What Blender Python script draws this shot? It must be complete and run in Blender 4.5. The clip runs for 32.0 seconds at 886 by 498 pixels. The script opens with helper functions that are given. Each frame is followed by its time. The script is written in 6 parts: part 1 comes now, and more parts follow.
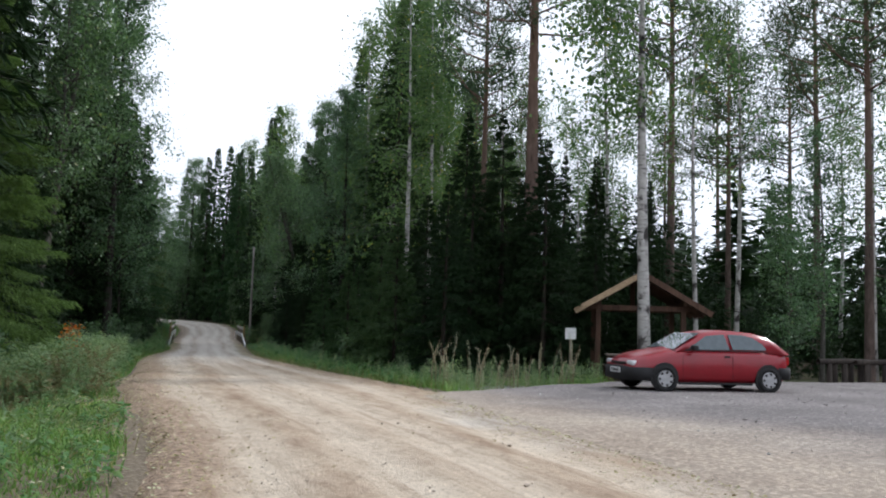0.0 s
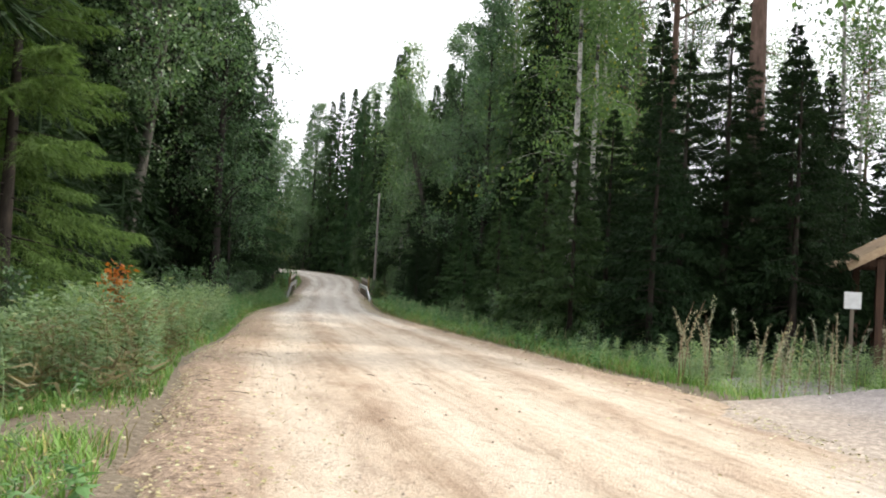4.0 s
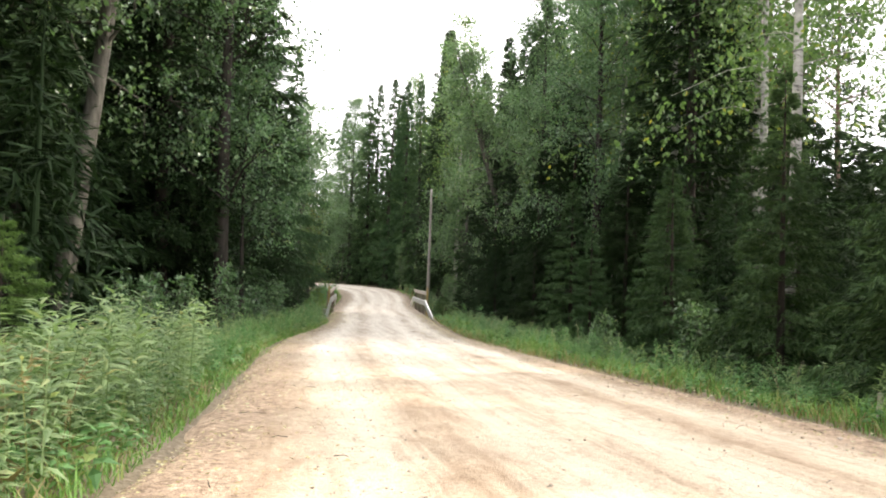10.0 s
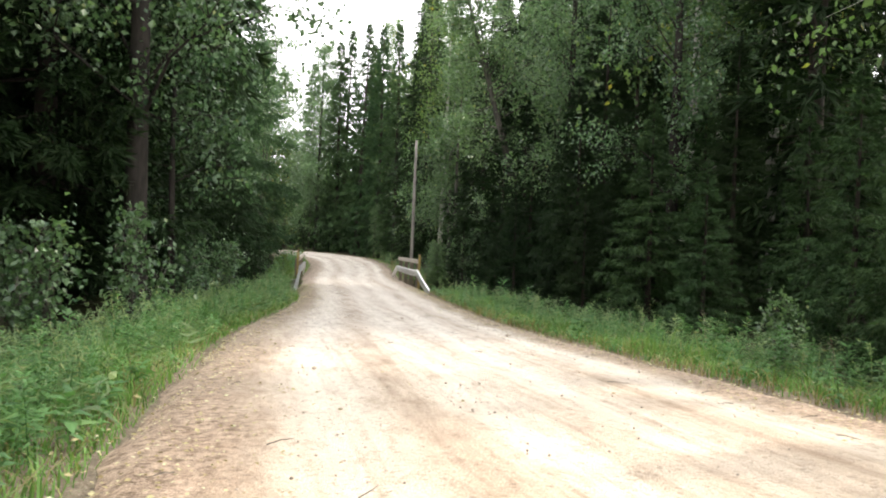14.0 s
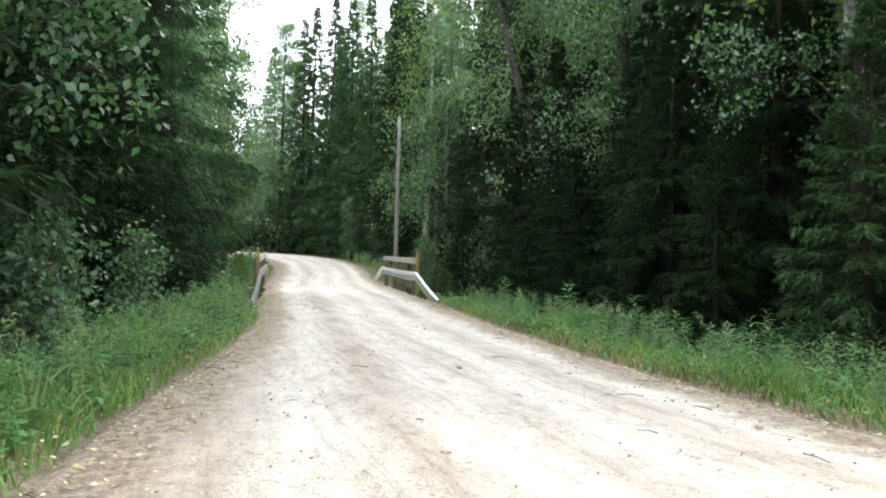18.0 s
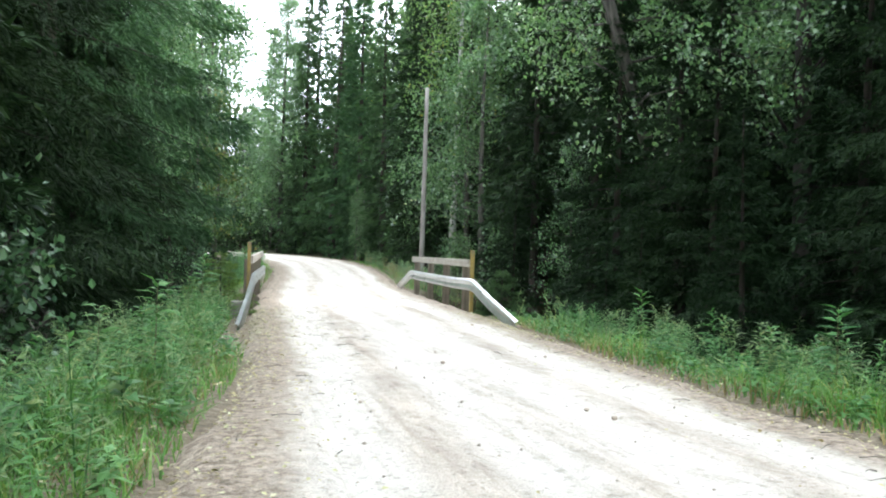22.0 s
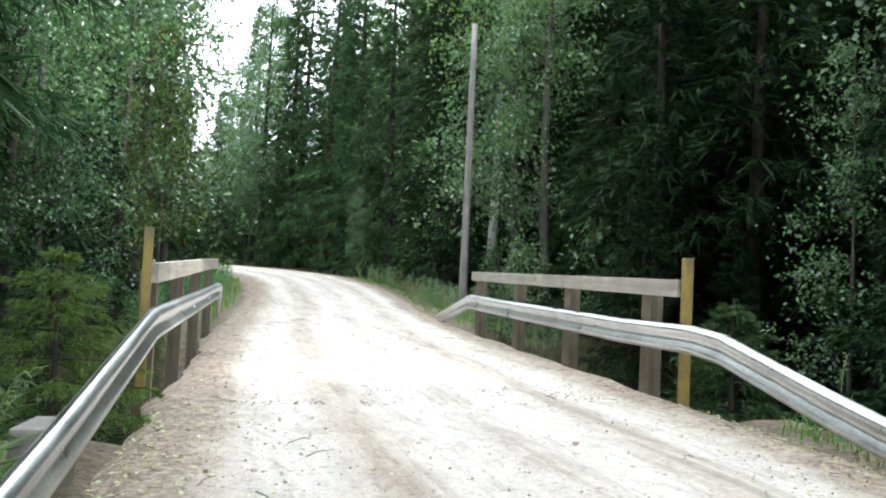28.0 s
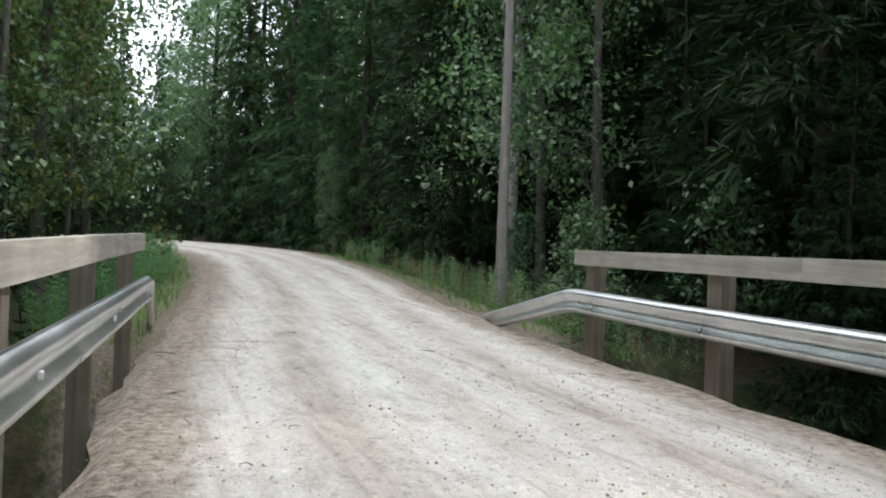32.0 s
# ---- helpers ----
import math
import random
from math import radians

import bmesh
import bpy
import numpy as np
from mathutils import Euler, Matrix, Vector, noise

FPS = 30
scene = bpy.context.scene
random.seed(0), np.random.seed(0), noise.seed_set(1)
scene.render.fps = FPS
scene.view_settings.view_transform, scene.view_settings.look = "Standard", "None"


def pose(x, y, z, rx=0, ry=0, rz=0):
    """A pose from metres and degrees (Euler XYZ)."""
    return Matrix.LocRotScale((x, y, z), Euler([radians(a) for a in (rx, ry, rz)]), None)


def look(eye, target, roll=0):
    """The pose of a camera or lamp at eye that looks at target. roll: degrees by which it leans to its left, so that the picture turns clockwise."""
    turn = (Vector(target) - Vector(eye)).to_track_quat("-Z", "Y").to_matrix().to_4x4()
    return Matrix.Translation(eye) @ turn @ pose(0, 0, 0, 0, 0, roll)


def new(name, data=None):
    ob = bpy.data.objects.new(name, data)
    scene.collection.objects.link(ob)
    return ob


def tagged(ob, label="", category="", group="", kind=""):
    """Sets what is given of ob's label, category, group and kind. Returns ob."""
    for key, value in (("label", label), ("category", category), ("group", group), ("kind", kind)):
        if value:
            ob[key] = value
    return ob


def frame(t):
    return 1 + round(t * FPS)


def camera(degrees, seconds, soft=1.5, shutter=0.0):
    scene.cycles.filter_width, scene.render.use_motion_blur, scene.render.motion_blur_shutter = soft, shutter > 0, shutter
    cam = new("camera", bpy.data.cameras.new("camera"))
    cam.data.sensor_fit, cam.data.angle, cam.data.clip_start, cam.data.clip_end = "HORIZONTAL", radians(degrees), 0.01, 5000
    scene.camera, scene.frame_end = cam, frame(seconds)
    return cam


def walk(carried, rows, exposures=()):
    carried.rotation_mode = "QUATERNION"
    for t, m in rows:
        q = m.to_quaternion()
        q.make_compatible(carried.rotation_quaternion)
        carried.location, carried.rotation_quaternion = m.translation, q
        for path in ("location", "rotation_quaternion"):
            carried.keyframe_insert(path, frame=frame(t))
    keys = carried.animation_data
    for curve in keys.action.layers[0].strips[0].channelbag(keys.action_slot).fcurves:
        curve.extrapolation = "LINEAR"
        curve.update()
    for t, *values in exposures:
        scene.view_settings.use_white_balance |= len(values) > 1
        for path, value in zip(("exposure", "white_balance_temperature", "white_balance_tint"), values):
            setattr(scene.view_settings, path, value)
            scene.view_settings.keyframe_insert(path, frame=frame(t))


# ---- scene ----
cam = camera(56.0, 32.0, soft=2.0)
PATH = [
    (0, (-0.099, -0.970, 1.220), (0.490, 0.618, 1.375), 1.8),
    (0.5, (-0.019, -0.012, 1.147), (0.479, 1.608, 1.275), 2.3),
    (1, (0.104, 0.966, 1.096), (0.545, 2.604, 1.208), 2.1),
    (1.5, (0.225, 1.924, 1.043), (0.689, 3.557, 1.108), 2.2),
    (2, (0.330, 2.887, 1.091), (0.752, 4.534, 1.138), 1.8),
    (2.5, (0.478, 3.850, 1.081), (0.917, 5.492, 1.113), 2.4),
    (3, (0.539, 4.777, 1.084), (0.947, 6.427, 1.126), 1.9),
    (3.5, (0.566, 5.749, 1.055), (0.952, 7.404, 1.102), 2.8),
    (5.5, (0.907, 9.397, 1.233), (1.201, 11.068, 1.333), 4.1),
    (6, (0.904, 10.371, 1.133), (1.163, 12.047, 1.239), 4.5),
    (6.5, (0.916, 11.345, 1.070), (1.134, 13.026, 1.197), 4),
    (7, (0.869, 12.313, 1.019), (1.127, 13.988, 1.155), 4),
    (7.5, (0.854, 13.263, 1.026), (1.101, 14.941, 1.150), 3.2),
    (8, (0.829, 14.168, 1.034), (1.064, 15.846, 1.174), 3.4),
    (8.5, (0.848, 15.161, 0.978), (1.077, 16.838, 1.123), 2.6),
    (9, (0.847, 16.126, 0.926), (1.103, 17.803, 1.037), 2.5),
    (9.5, (0.890, 17.164, 0.883), (1.167, 18.839, 0.978), 2.4),
    (10, (0.917, 18.223, 0.818), (1.210, 19.896, 0.898), 2),
    (10.5, (0.988, 19.299, 0.785), (1.318, 20.965, 0.858), 1.6),
    (11, (0.973, 20.318, 0.796), (1.313, 21.982, 0.860), 1.3),
    (11.5, (0.995, 21.360, 0.700), (1.369, 23.018, 0.754), 1.7),
    (12, (0.960, 22.358, 0.742), (1.335, 24.016, 0.782), 2),
    (12.5, (0.959, 23.352, 0.683), (1.346, 25.007, 0.694), 2.3),
    (13, (0.969, 24.342, 0.643), (1.348, 26.000, 0.654), 2),
    (13.5, (0.966, 25.416, 0.632), (1.335, 27.075, 0.649), 2.4),
    (15.5, (1.204, 29.707, 0.677), (1.573, 31.365, 0.711), 2.6),
    (16, (1.239, 30.787, 0.616), (1.630, 32.440, 0.651), 1.7),
    (16.5, (1.263, 31.814, 0.569), (1.676, 33.462, 0.592), 2.3),
    (17, (1.329, 32.801, 0.550), (1.741, 34.450, 0.565), 2.1),
    (17.5, (1.413, 33.801, 0.525), (1.791, 35.458, 0.569), 1.9),
    (18, (1.474, 34.799, 0.504), (1.914, 36.440, 0.531), 1.6),
    (18.5, (1.510, 35.788, 0.510), (1.952, 37.429, 0.513), 2),
    (19, (1.579, 36.798, 0.486), (2.029, 38.438, 0.471), 2.2),
    (19.5, (1.654, 37.825, 0.477), (2.056, 39.477, 0.456), 2.2),
    (20, (1.721, 38.829, 0.466), (2.125, 40.480, 0.475), 2.3),
    (20.5, (1.775, 39.816, 0.473), (2.179, 41.466, 0.507), 2.2),
    (21, (1.858, 40.748, 0.449), (2.297, 42.391, 0.479), 2.2),
    (21.5, (1.945, 41.663, 0.445), (2.385, 43.304, 0.475), 1.8),
    (22, (1.992, 42.575, 0.464), (2.432, 44.216, 0.496), 1.9),
    (22.5, (2.091, 43.520, 0.470), (2.530, 45.162, 0.510), 2),
    (23, (2.181, 44.461, 0.491), (2.610, 46.105, 0.541), 2.6),
    (23.5, (2.279, 45.399, 0.518), (2.685, 47.049, 0.575), 2),
    (24, (2.331, 46.351, 0.506), (2.689, 48.011, 0.594), 2.4),
    (24.5, (2.360, 47.275, 0.451), (2.741, 48.929, 0.551), 2.9),
    (25, (2.39, 48.294, 0.496), (2.873, 50.232, 0.6), 2.5),
    (25.5, (2.445, 49.189, 0.417), (2.983, 51.112, 0.534), 2.2),
    (27.5, (3.001, 53.016, 0.467), (3.541, 54.94, 0.555), 2.6),
    (28, (3.094, 53.934, 0.473), (3.644, 55.855, 0.552), 2.7),
    (28.5, (3.152, 54.855, 0.508), (3.723, 56.77, 0.583), 3.3),
    (29, (3.214, 55.734, 0.525), (3.772, 57.653, 0.593), 3.5),
    (29.5, (3.262, 56.612, 0.526), (3.799, 58.538, 0.573), 3.2),
    (30, (3.296, 57.497, 0.499), (3.81, 59.43, 0.516), 2.5),
    (30.5, (3.262, 58.352, 0.511), (3.754, 60.29, 0.503), 2.6),
    (31, (3.349, 59.195, 0.462), (3.842, 61.134, 0.445), 2.6),
    (31.5, (3.397, 60.018, 0.56), (3.929, 61.945, 0.534), 1.9),
    (32, (3.423, 60.719, 0.583), (4.084, 62.606, 0.599), 2.0),
]
walk(cam, [(t, look(eye, target, roll)) for t, eye, target, roll in PATH], [(0, -0.18, 5980, 13), (1, 0.06, 6100, 13), (3, 0.42, 6450, 13), (6, 1.16, 6850, 14), (9, 1.42, 7000, 14), (13, 1.34, 6950, 15), (15.5, 1.44, 6680, 12), (18, 1.6, 6280, 10), (20, 1.7, 6080, 9), (21, 1.84, 6050, 8), (25, 2.05, 5960, 5.5), (28, 1.78, 6060, 8), (30, 1.38, 6120, 9), (32, 1.05, 6100, 10)])

# ---- world, sun, exposure ----
SUN_DIR = Vector((0.76, 0.10, 0.64)).normalized()
world = bpy.data.worlds.new("sky_world")
scene.world = world
world.use_nodes = True
wn, wl = world.node_tree.nodes, world.node_tree.links
sky = wn.new("ShaderNodeTexSky")
sky.sky_type, sky.sun_disc = "NISHITA", False
sky.sun_elevation = math.asin(SUN_DIR.z)
sky.sun_rotation = math.atan2(SUN_DIR.x, SUN_DIR.y)
sky.air_density, sky.dust_density = 1.0, 3.0
cloud = wn.new("ShaderNodeTexNoise")
cloud.inputs["Scale"].default_value, cloud.inputs["Detail"].default_value = 2.2, 5
ramp = wn.new("ShaderNodeValToRGB")
ramp.color_ramp.elements[0].position, ramp.color_ramp.elements[1].position = 0.34, 0.6
ramp.color_ramp.elements[0].color, ramp.color_ramp.elements[1].color = (0.93, 0.93, 0.93, 1), (1, 1, 1, 1)
mixsky = wn.new("ShaderNodeMixRGB")
mixsky.inputs[2].default_value = (9.5, 9.8, 10.2, 1)
wl.new(cloud.outputs["Fac"], ramp.inputs[0])
wl.new(ramp.outputs[0], mixsky.inputs[0])
wl.new(sky.outputs[0], mixsky.inputs[1])
back = wn["Background"]
back.inputs[1].default_value = 0.15
wl.new(mixsky.outputs[0], back.inputs[0])
sun_lamp = bpy.data.lights.new("sun", "SUN")
sun_lamp.energy, sun_lamp.angle, sun_lamp.color = 2.0, radians(3.0), (1.0, 0.95, 0.86)
sun = new("sun", sun_lamp)
sun.matrix_world = look(SUN_DIR * 100, (0, 0, 0))


# ---- materials ----
class Mat:
    """A small builder round one node material."""

    def __init__(self, name, rough=0.7, metal=0.0, spec=0.5):
        self.m = bpy.data.materials.new(name)
        self.m.use_nodes = True
        self.n, self.l = self.m.node_tree.nodes, self.m.node_tree.links
        self.b = self.n["Principled BSDF"]
        self.b.inputs["Roughness"].default_value = rough
        self.b.inputs["Metallic"].default_value = metal
        self.b.inputs["Specular IOR Level"].default_value = spec
        self.tc = self.n.new("ShaderNodeTexCoord")

    def coords(self, scale=(1, 1, 1), space="Object"):
        mp = self.n.new("ShaderNodeMapping")
        mp.inputs["Scale"].default_value = scale
        if space == "World":
            g = self.n.new("ShaderNodeNewGeometry")
            self.l.new(g.outputs["Position"], mp.inputs[0])
        else:
            self.l.new(self.tc.outputs[space], mp.inputs[0])
        return mp.outputs[0]

    def noise(self, scale, detail=4, rough=0.55, stretch=(1, 1, 1), space="Object", dist=0.0):
        t = self.n.new("ShaderNodeTexNoise")
        t.inputs["Scale"].default_value, t.inputs["Detail"].default_value = scale, detail
        t.inputs["Roughness"].default_value, t.inputs["Distortion"].default_value = rough, dist
        self.l.new(self.coords(stretch, space), t.inputs["Vector"])
        return t.outputs["Fac"]

    def voronoi(self, scale, space="World", feature="F1", out="Distance"):
        t = self.n.new("ShaderNodeTexVoronoi")
        t.inputs["Scale"].default_value, t.feature = scale, feature
        self.l.new(self.coords((1, 1, 1), space), t.inputs["Vector"])
        return t.outputs[out]

    def ramp(self, fac, stops):
        r = self.n.new("ShaderNodeValToRGB")
        el = r.color_ramp.elements
        while len(el) < len(stops):
            el.new(0.5)
        for e, (p, c) in zip(el, stops):
            e.position, e.color = p, (*c, 1) if not isinstance(c, float) else (c, c, c, 1)
        self.l.new(fac, r.inputs[0])
        return r.outputs[0]

    def mix(self, fac, a, b, blend="MIX"):
        x = self.n.new("ShaderNodeMixRGB")
        x.blend_type = blend
        for sock, v in zip(x.inputs, (fac, a, b)):
            if isinstance(v, (int, float)):
                sock.default_value = v if sock.type == "VALUE" else (v, v, v, 1)
            elif isinstance(v, tuple):
                sock.default_value = (*v, 1)
            else:
                self.l.new(v, sock)
        return x.outputs[0]

    def attr(self, name):
        a = self.n.new("ShaderNodeAttribute")
        a.attribute_name = name
        return a.outputs["Fac"]

    def random(self, island=False):
        if island:
            return self.n.new("ShaderNodeNewGeometry").outputs["Random Per Island"]
        return self.n.new("ShaderNodeObjectInfo").outputs["Random"]

    def colour(self, c):
        if isinstance(c, tuple):
            self.b.inputs["Base Color"].default_value = (*c, 1)
        else:
            self.l.new(c, self.b.inputs["Base Color"])
        return self

    def roughness(self, fac, lo, hi):
        self.l.new(self.ramp(fac, [(0.25, float(lo)), (0.75, float(hi))]), self.b.inputs["Roughness"])
        return self

    def bump(self, fac, strength=0.3, distance=0.02):
        bn = self.n.new("ShaderNodeBump")
        bn.inputs["Strength"].default_value, bn.inputs["Distance"].default_value = strength, distance
        self.l.new(fac, bn.inputs["Height"])
        self.l.new(bn.outputs[0], self.b.inputs["Normal"])
        return self

    def thin(self, share, tint):
        """Lets part of the light through, as a leaf does."""
        tr, mx = self.n.new("ShaderNodeBsdfTranslucent"), self.n.new("ShaderNodeMixShader")
        mx.inputs[0].default_value = share
        if isinstance(tint, tuple):
            tr.inputs[0].default_value = (*tint, 1)
        else:
            self.l.new(tint, tr.inputs[0])
        self.l.new(self.b.outputs[0], mx.inputs[1])
        self.l.new(tr.outputs[0], mx.inputs[2])
        self.l.new(mx.outputs[0], self.n["Material Output"].inputs[0])
        return self


def leaf_material(name, dark, light, warm, share=0.3, rough=0.45, warm_from=0.95, gloss=0.3):
    m = Mat(name, rough, spec=gloss)
    c = m.ramp(m.random(True), [(0.0, dark), (0.55, light), (warm_from, light), (1.0, warm)])
    c = m.mix(0.5, c, m.ramp(m.noise(0.55, 2, space="World"), [(0.3, (0.5, 0.55, 0.5)), (0.7, (1.3, 1.25, 1.15))]), "MULTIPLY")
    tint = m.mix(m.random(), (0.8, 0.9, 0.85), (1.15, 1.08, 0.95))
    c = m.mix(1.0, c, tint, "MULTIPLY")
    m.colour(c)
    m.thin(share, m.mix(1.0, c, (1.1, 1.3, 0.75), "MULTIPLY"))
    return m.m


# near-black needles: the forest's inner shade is partly put into this colour
M_SPRUCE_SHADED = leaf_material("shaded_spruce_needles", (0.010, 0.022, 0.011), (0.027, 0.053, 0.023), (0.060, 0.092, 0.038), 0.16, 0.6, gloss=0.12)
M_SPRUCE_LIGHT = leaf_material("young_spruce_needles", (0.062, 0.114, 0.037), (0.143, 0.226, 0.073), (0.209, 0.275, 0.094), 0.26, 0.6, gloss=0.15)
# blue-green copy of the dark needles, skylight on the boughs painted in
M_SPRUCE_SKYLIT = leaf_material("skylit_blue_green_needles", (0.025, 0.058, 0.029), (0.068, 0.124, 0.058), (0.117, 0.171, 0.072), 0.24, 0.6, gloss=0.15)
M_PINE = leaf_material("pine_needles", (0.030, 0.055, 0.030), (0.060, 0.095, 0.050), (0.09, 0.11, 0.05), 0.2, 0.55)
M_BIRCH = leaf_material("birch_leaves", (0.054, 0.101, 0.047), (0.132, 0.208, 0.092), (0.358, 0.314, 0.067), 0.46, 0.42, 0.96)
M_ALDER = leaf_material("alder_leaves", (0.031, 0.072, 0.041), (0.130, 0.218, 0.120), (0.264, 0.300, 0.144), 0.40, 0.28, 0.97, gloss=0.6)
M_YELLOW_LEAF = leaf_material("yellowing_leaves", (0.05, 0.09, 0.035), (0.12, 0.16, 0.05), (0.36, 0.24, 0.06), 0.38, 0.4, 0.88)
M_ROWAN = leaf_material("orange_leaves", (0.30, 0.10, 0.02), (0.50, 0.17, 0.03), (0.55, 0.30, 0.05), 0.3, 0.5)
M_WEED = leaf_material("weed_leaves", (0.13, 0.205, 0.118), (0.262, 0.355, 0.210), (0.41, 0.395, 0.23), 0.42, 0.5, 0.93)
M_WEED_FRESH = leaf_material("fresh_weed_leaves", (0.061, 0.149, 0.057), (0.141, 0.288, 0.116), (0.286, 0.330, 0.132), 0.33, 0.5, 0.96)
M_WEED_DRY = leaf_material("withered_weed_leaves", (0.17, 0.135, 0.075), (0.30, 0.25, 0.145), (0.34, 0.24, 0.13), 0.3, 0.6)
M_GRASS = leaf_material("grass_blades", (0.085, 0.180, 0.050), (0.182, 0.335, 0.095), (0.37, 0.35, 0.145), 0.3, 0.5, 0.9)
M_FLUFF = leaf_material("seed_fluff", (0.32, 0.29, 0.26), (0.50, 0.47, 0.43), (0.64, 0.61, 0.57), 0.35, 0.9)
M_FALLEN = leaf_material("fallen_leaves", (0.26, 0.19, 0.10), (0.50, 0.43, 0.25), (0.66, 0.62, 0.48), 0.15, 0.6, 0.6)


def bark_material(name, dark, light, streak, bump=0.6):
    m = Mat(name, 0.85, spec=0.25)
    a = m.noise(9, 6, 0.6, (1, 1, 0.22))
    b = m.noise(1.3, 3, space="World")
    c = m.mix(1.0, m.ramp(a, [(0.3, dark), (0.7, light)]), m.ramp(b, [(0.3, (0.7, 0.7, 0.7)), (0.7, streak)]), "MULTIPLY")
    return m.colour(c).bump(a, bump, 0.03).m


M_BARK_SPRUCE = bark_material("spruce_bark", (0.020, 0.017, 0.015), (0.070, 0.058, 0.049), (1.2, 1.15, 1.1))
M_BARK_GREY = bark_material("alder_bark", (0.040, 0.036, 0.032), (0.135, 0.125, 0.11), (1.15, 1.2, 1.1))
M_BARK_DARK = bark_material("dark_alder_bark", (0.014, 0.012, 0.011), (0.052, 0.045, 0.039), (1.15, 1.15, 1.1))
mb = Mat("pine_bark", 0.85, spec=0.2)
pz = mb.n.new("ShaderNodeSeparateXYZ")
mb.l.new(mb.tc.outputs["Object"], pz.inputs[0])
pg = mb.n.new("ShaderNodeMapRange")
pg.inputs[1].default_value, pg.inputs[2].default_value = 5.0, 15.0
mb.l.new(pz.outputs[2], pg.inputs[0])
pa = mb.noise(7, 6, 0.65, (1, 1, 0.3))
low = mb.ramp(pa, [(0.3, (0.05, 0.036, 0.03)), (0.7, (0.17, 0.125, 0.105))])
high = mb.ramp(pa, [(0.3, (0.11, 0.066, 0.046)), (0.7, (0.22, 0.135, 0.095))])
mb.colour(mb.mix(pg.outputs[0], low, high)).bump(pa, 0.8, 0.04)
M_BARK_PINE = mb.m
mb = Mat("birch_bark", 0.6, spec=0.3)
ba = mb.noise(4.2, 5, 0.62, (0.8, 0.8, 3.0), dist=0.7)
bb = mb.noise(1.6, 4, 0.65, (1, 1, 0.7), dist=0.5)
bz = mb.n.new("ShaderNodeSeparateXYZ")
mb.l.new(mb.tc.outputs["Object"], bz.inputs[0])
bg = mb.n.new("ShaderNodeMapRange")
bg.inputs[1].default_value, bg.inputs[2].default_value = 2.6, 0.2
mb.l.new(bz.outputs[2], bg.inputs[0])
lines = mb.ramp(ba, [(0.33, (0.04, 0.036, 0.033)), (0.40, (0.36, 0.345, 0.32)), (0.62, (0.50, 0.485, 0.455)), (0.85, (0.60, 0.585, 0.56))])
blots = mb.ramp(bb, [(0.40, (0.09, 0.082, 0.078)), (0.48, (0.95, 0.95, 0.95)), (0.62, (1.0, 1.0, 1.0)), (0.8, (0.75, 0.76, 0.72))])
rough_foot = mb.ramp(mb.noise(9, 5, 0.7, (1, 1, 0.3)), [(0.35, (0.05, 0.046, 0.042)), (0.65, (0.26, 0.245, 0.225))])
foot = mb.ramp(mb.mix(0.35, bg.outputs[0], bb), [(0.42, 0.0), (0.68, 1.0)])
mb.colour(mb.mix(foot, mb.mix(1.0, lines, blots, "MULTIPLY"), rough_foot)).bump(ba, 0.4, 0.012)
M_BARK_BIRCH = mb.m

# road: sandy wheel tracks, grey loose gravel between them, brown littered edges
mr = Mat("gravel_road", 0.92, spec=0.2)
fine = mr.noise(95, 5, 0.7, space="World")
grit = mr.voronoi(42)
mid = mr.noise(2.1, 5, 0.62, (1, 0.35, 1), "World", 0.6)
big = mr.noise(0.33, 4, 0.6, (1.3, 0.5, 1), "World")
track, edge, along = mr.attr("track"), mr.attr("edge"), mr.attr("along")
streak = mr.noise(1.0, 5, 0.65, (6.0, 0.22, 1), "World", 0.9)
warm_c = mr.ramp(mid, [(0.28, (0.34, 0.245, 0.17)), (0.52, (0.46, 0.37, 0.27)), (0.75, (0.55, 0.465, 0.355))])
grey_c = mr.ramp(mid, [(0.28, (0.36, 0.325, 0.285)), (0.52, (0.47, 0.435, 0.385)), (0.75, (0.56, 0.53, 0.475))])
base = mr.mix(along, warm_c, grey_c)
base = mr.mix(mr.mix(0.5, track, mr.ramp(big, [(0.35, 0.0), (0.65, 1.0)]), "MULTIPLY"), base, mr.mix(along, (0.57, 0.49, 0.38), (0.58, 0.555, 0.50)))
base = mr.mix(0.6, base, mr.ramp(streak, [(0.30, (0.62, 0.55, 0.49)), (0.5, (1.0, 0.99, 0.98)), (0.7, (1.07, 1.07, 1.07))]), "MULTIPLY")
lanes_c = mr.ramp(mr.mix(0.45, track, mr.noise(2.6, 5, 0.65, (2.2, 0.3, 1), "World", 0.7)), [(0.18, (0.74, 0.66, 0.59)), (0.42, (0.95, 0.93, 0.91)), (0.66, (1.02, 1.02, 1.02))])
base = mr.mix(0.7, base, lanes_c, "MULTIPLY")
edgef = mr.ramp(mr.mix(0.55, edge, mr.noise(4.5, 6, 0.7, space="World"), "MIX"), [(0.42, 0.0), (0.66, 1.0)])
base = mr.mix(edgef, base, mr.mix(1.0, mr.mix(along, (0.37, 0.275, 0.20), (0.30, 0.25, 0.20)), mr.ramp(mr.noise(13, 6, 0.7, space="World"), [(0.35, (0.45, 0.43, 0.4)), (0.52, (1.0, 1.0, 1.0)), (0.68, (1.5, 1.48, 1.42))]), "MULTIPLY"))
chips = mr.voronoi(33, out="Color")
base = mr.mix(0.72, base, mr.ramp(fine, [(0.30, (0.52, 0.49, 0.46)), (0.48, (1.02, 1.02, 1.02)), (0.70, (1.38, 1.36, 1.33))]), "MULTIPLY")
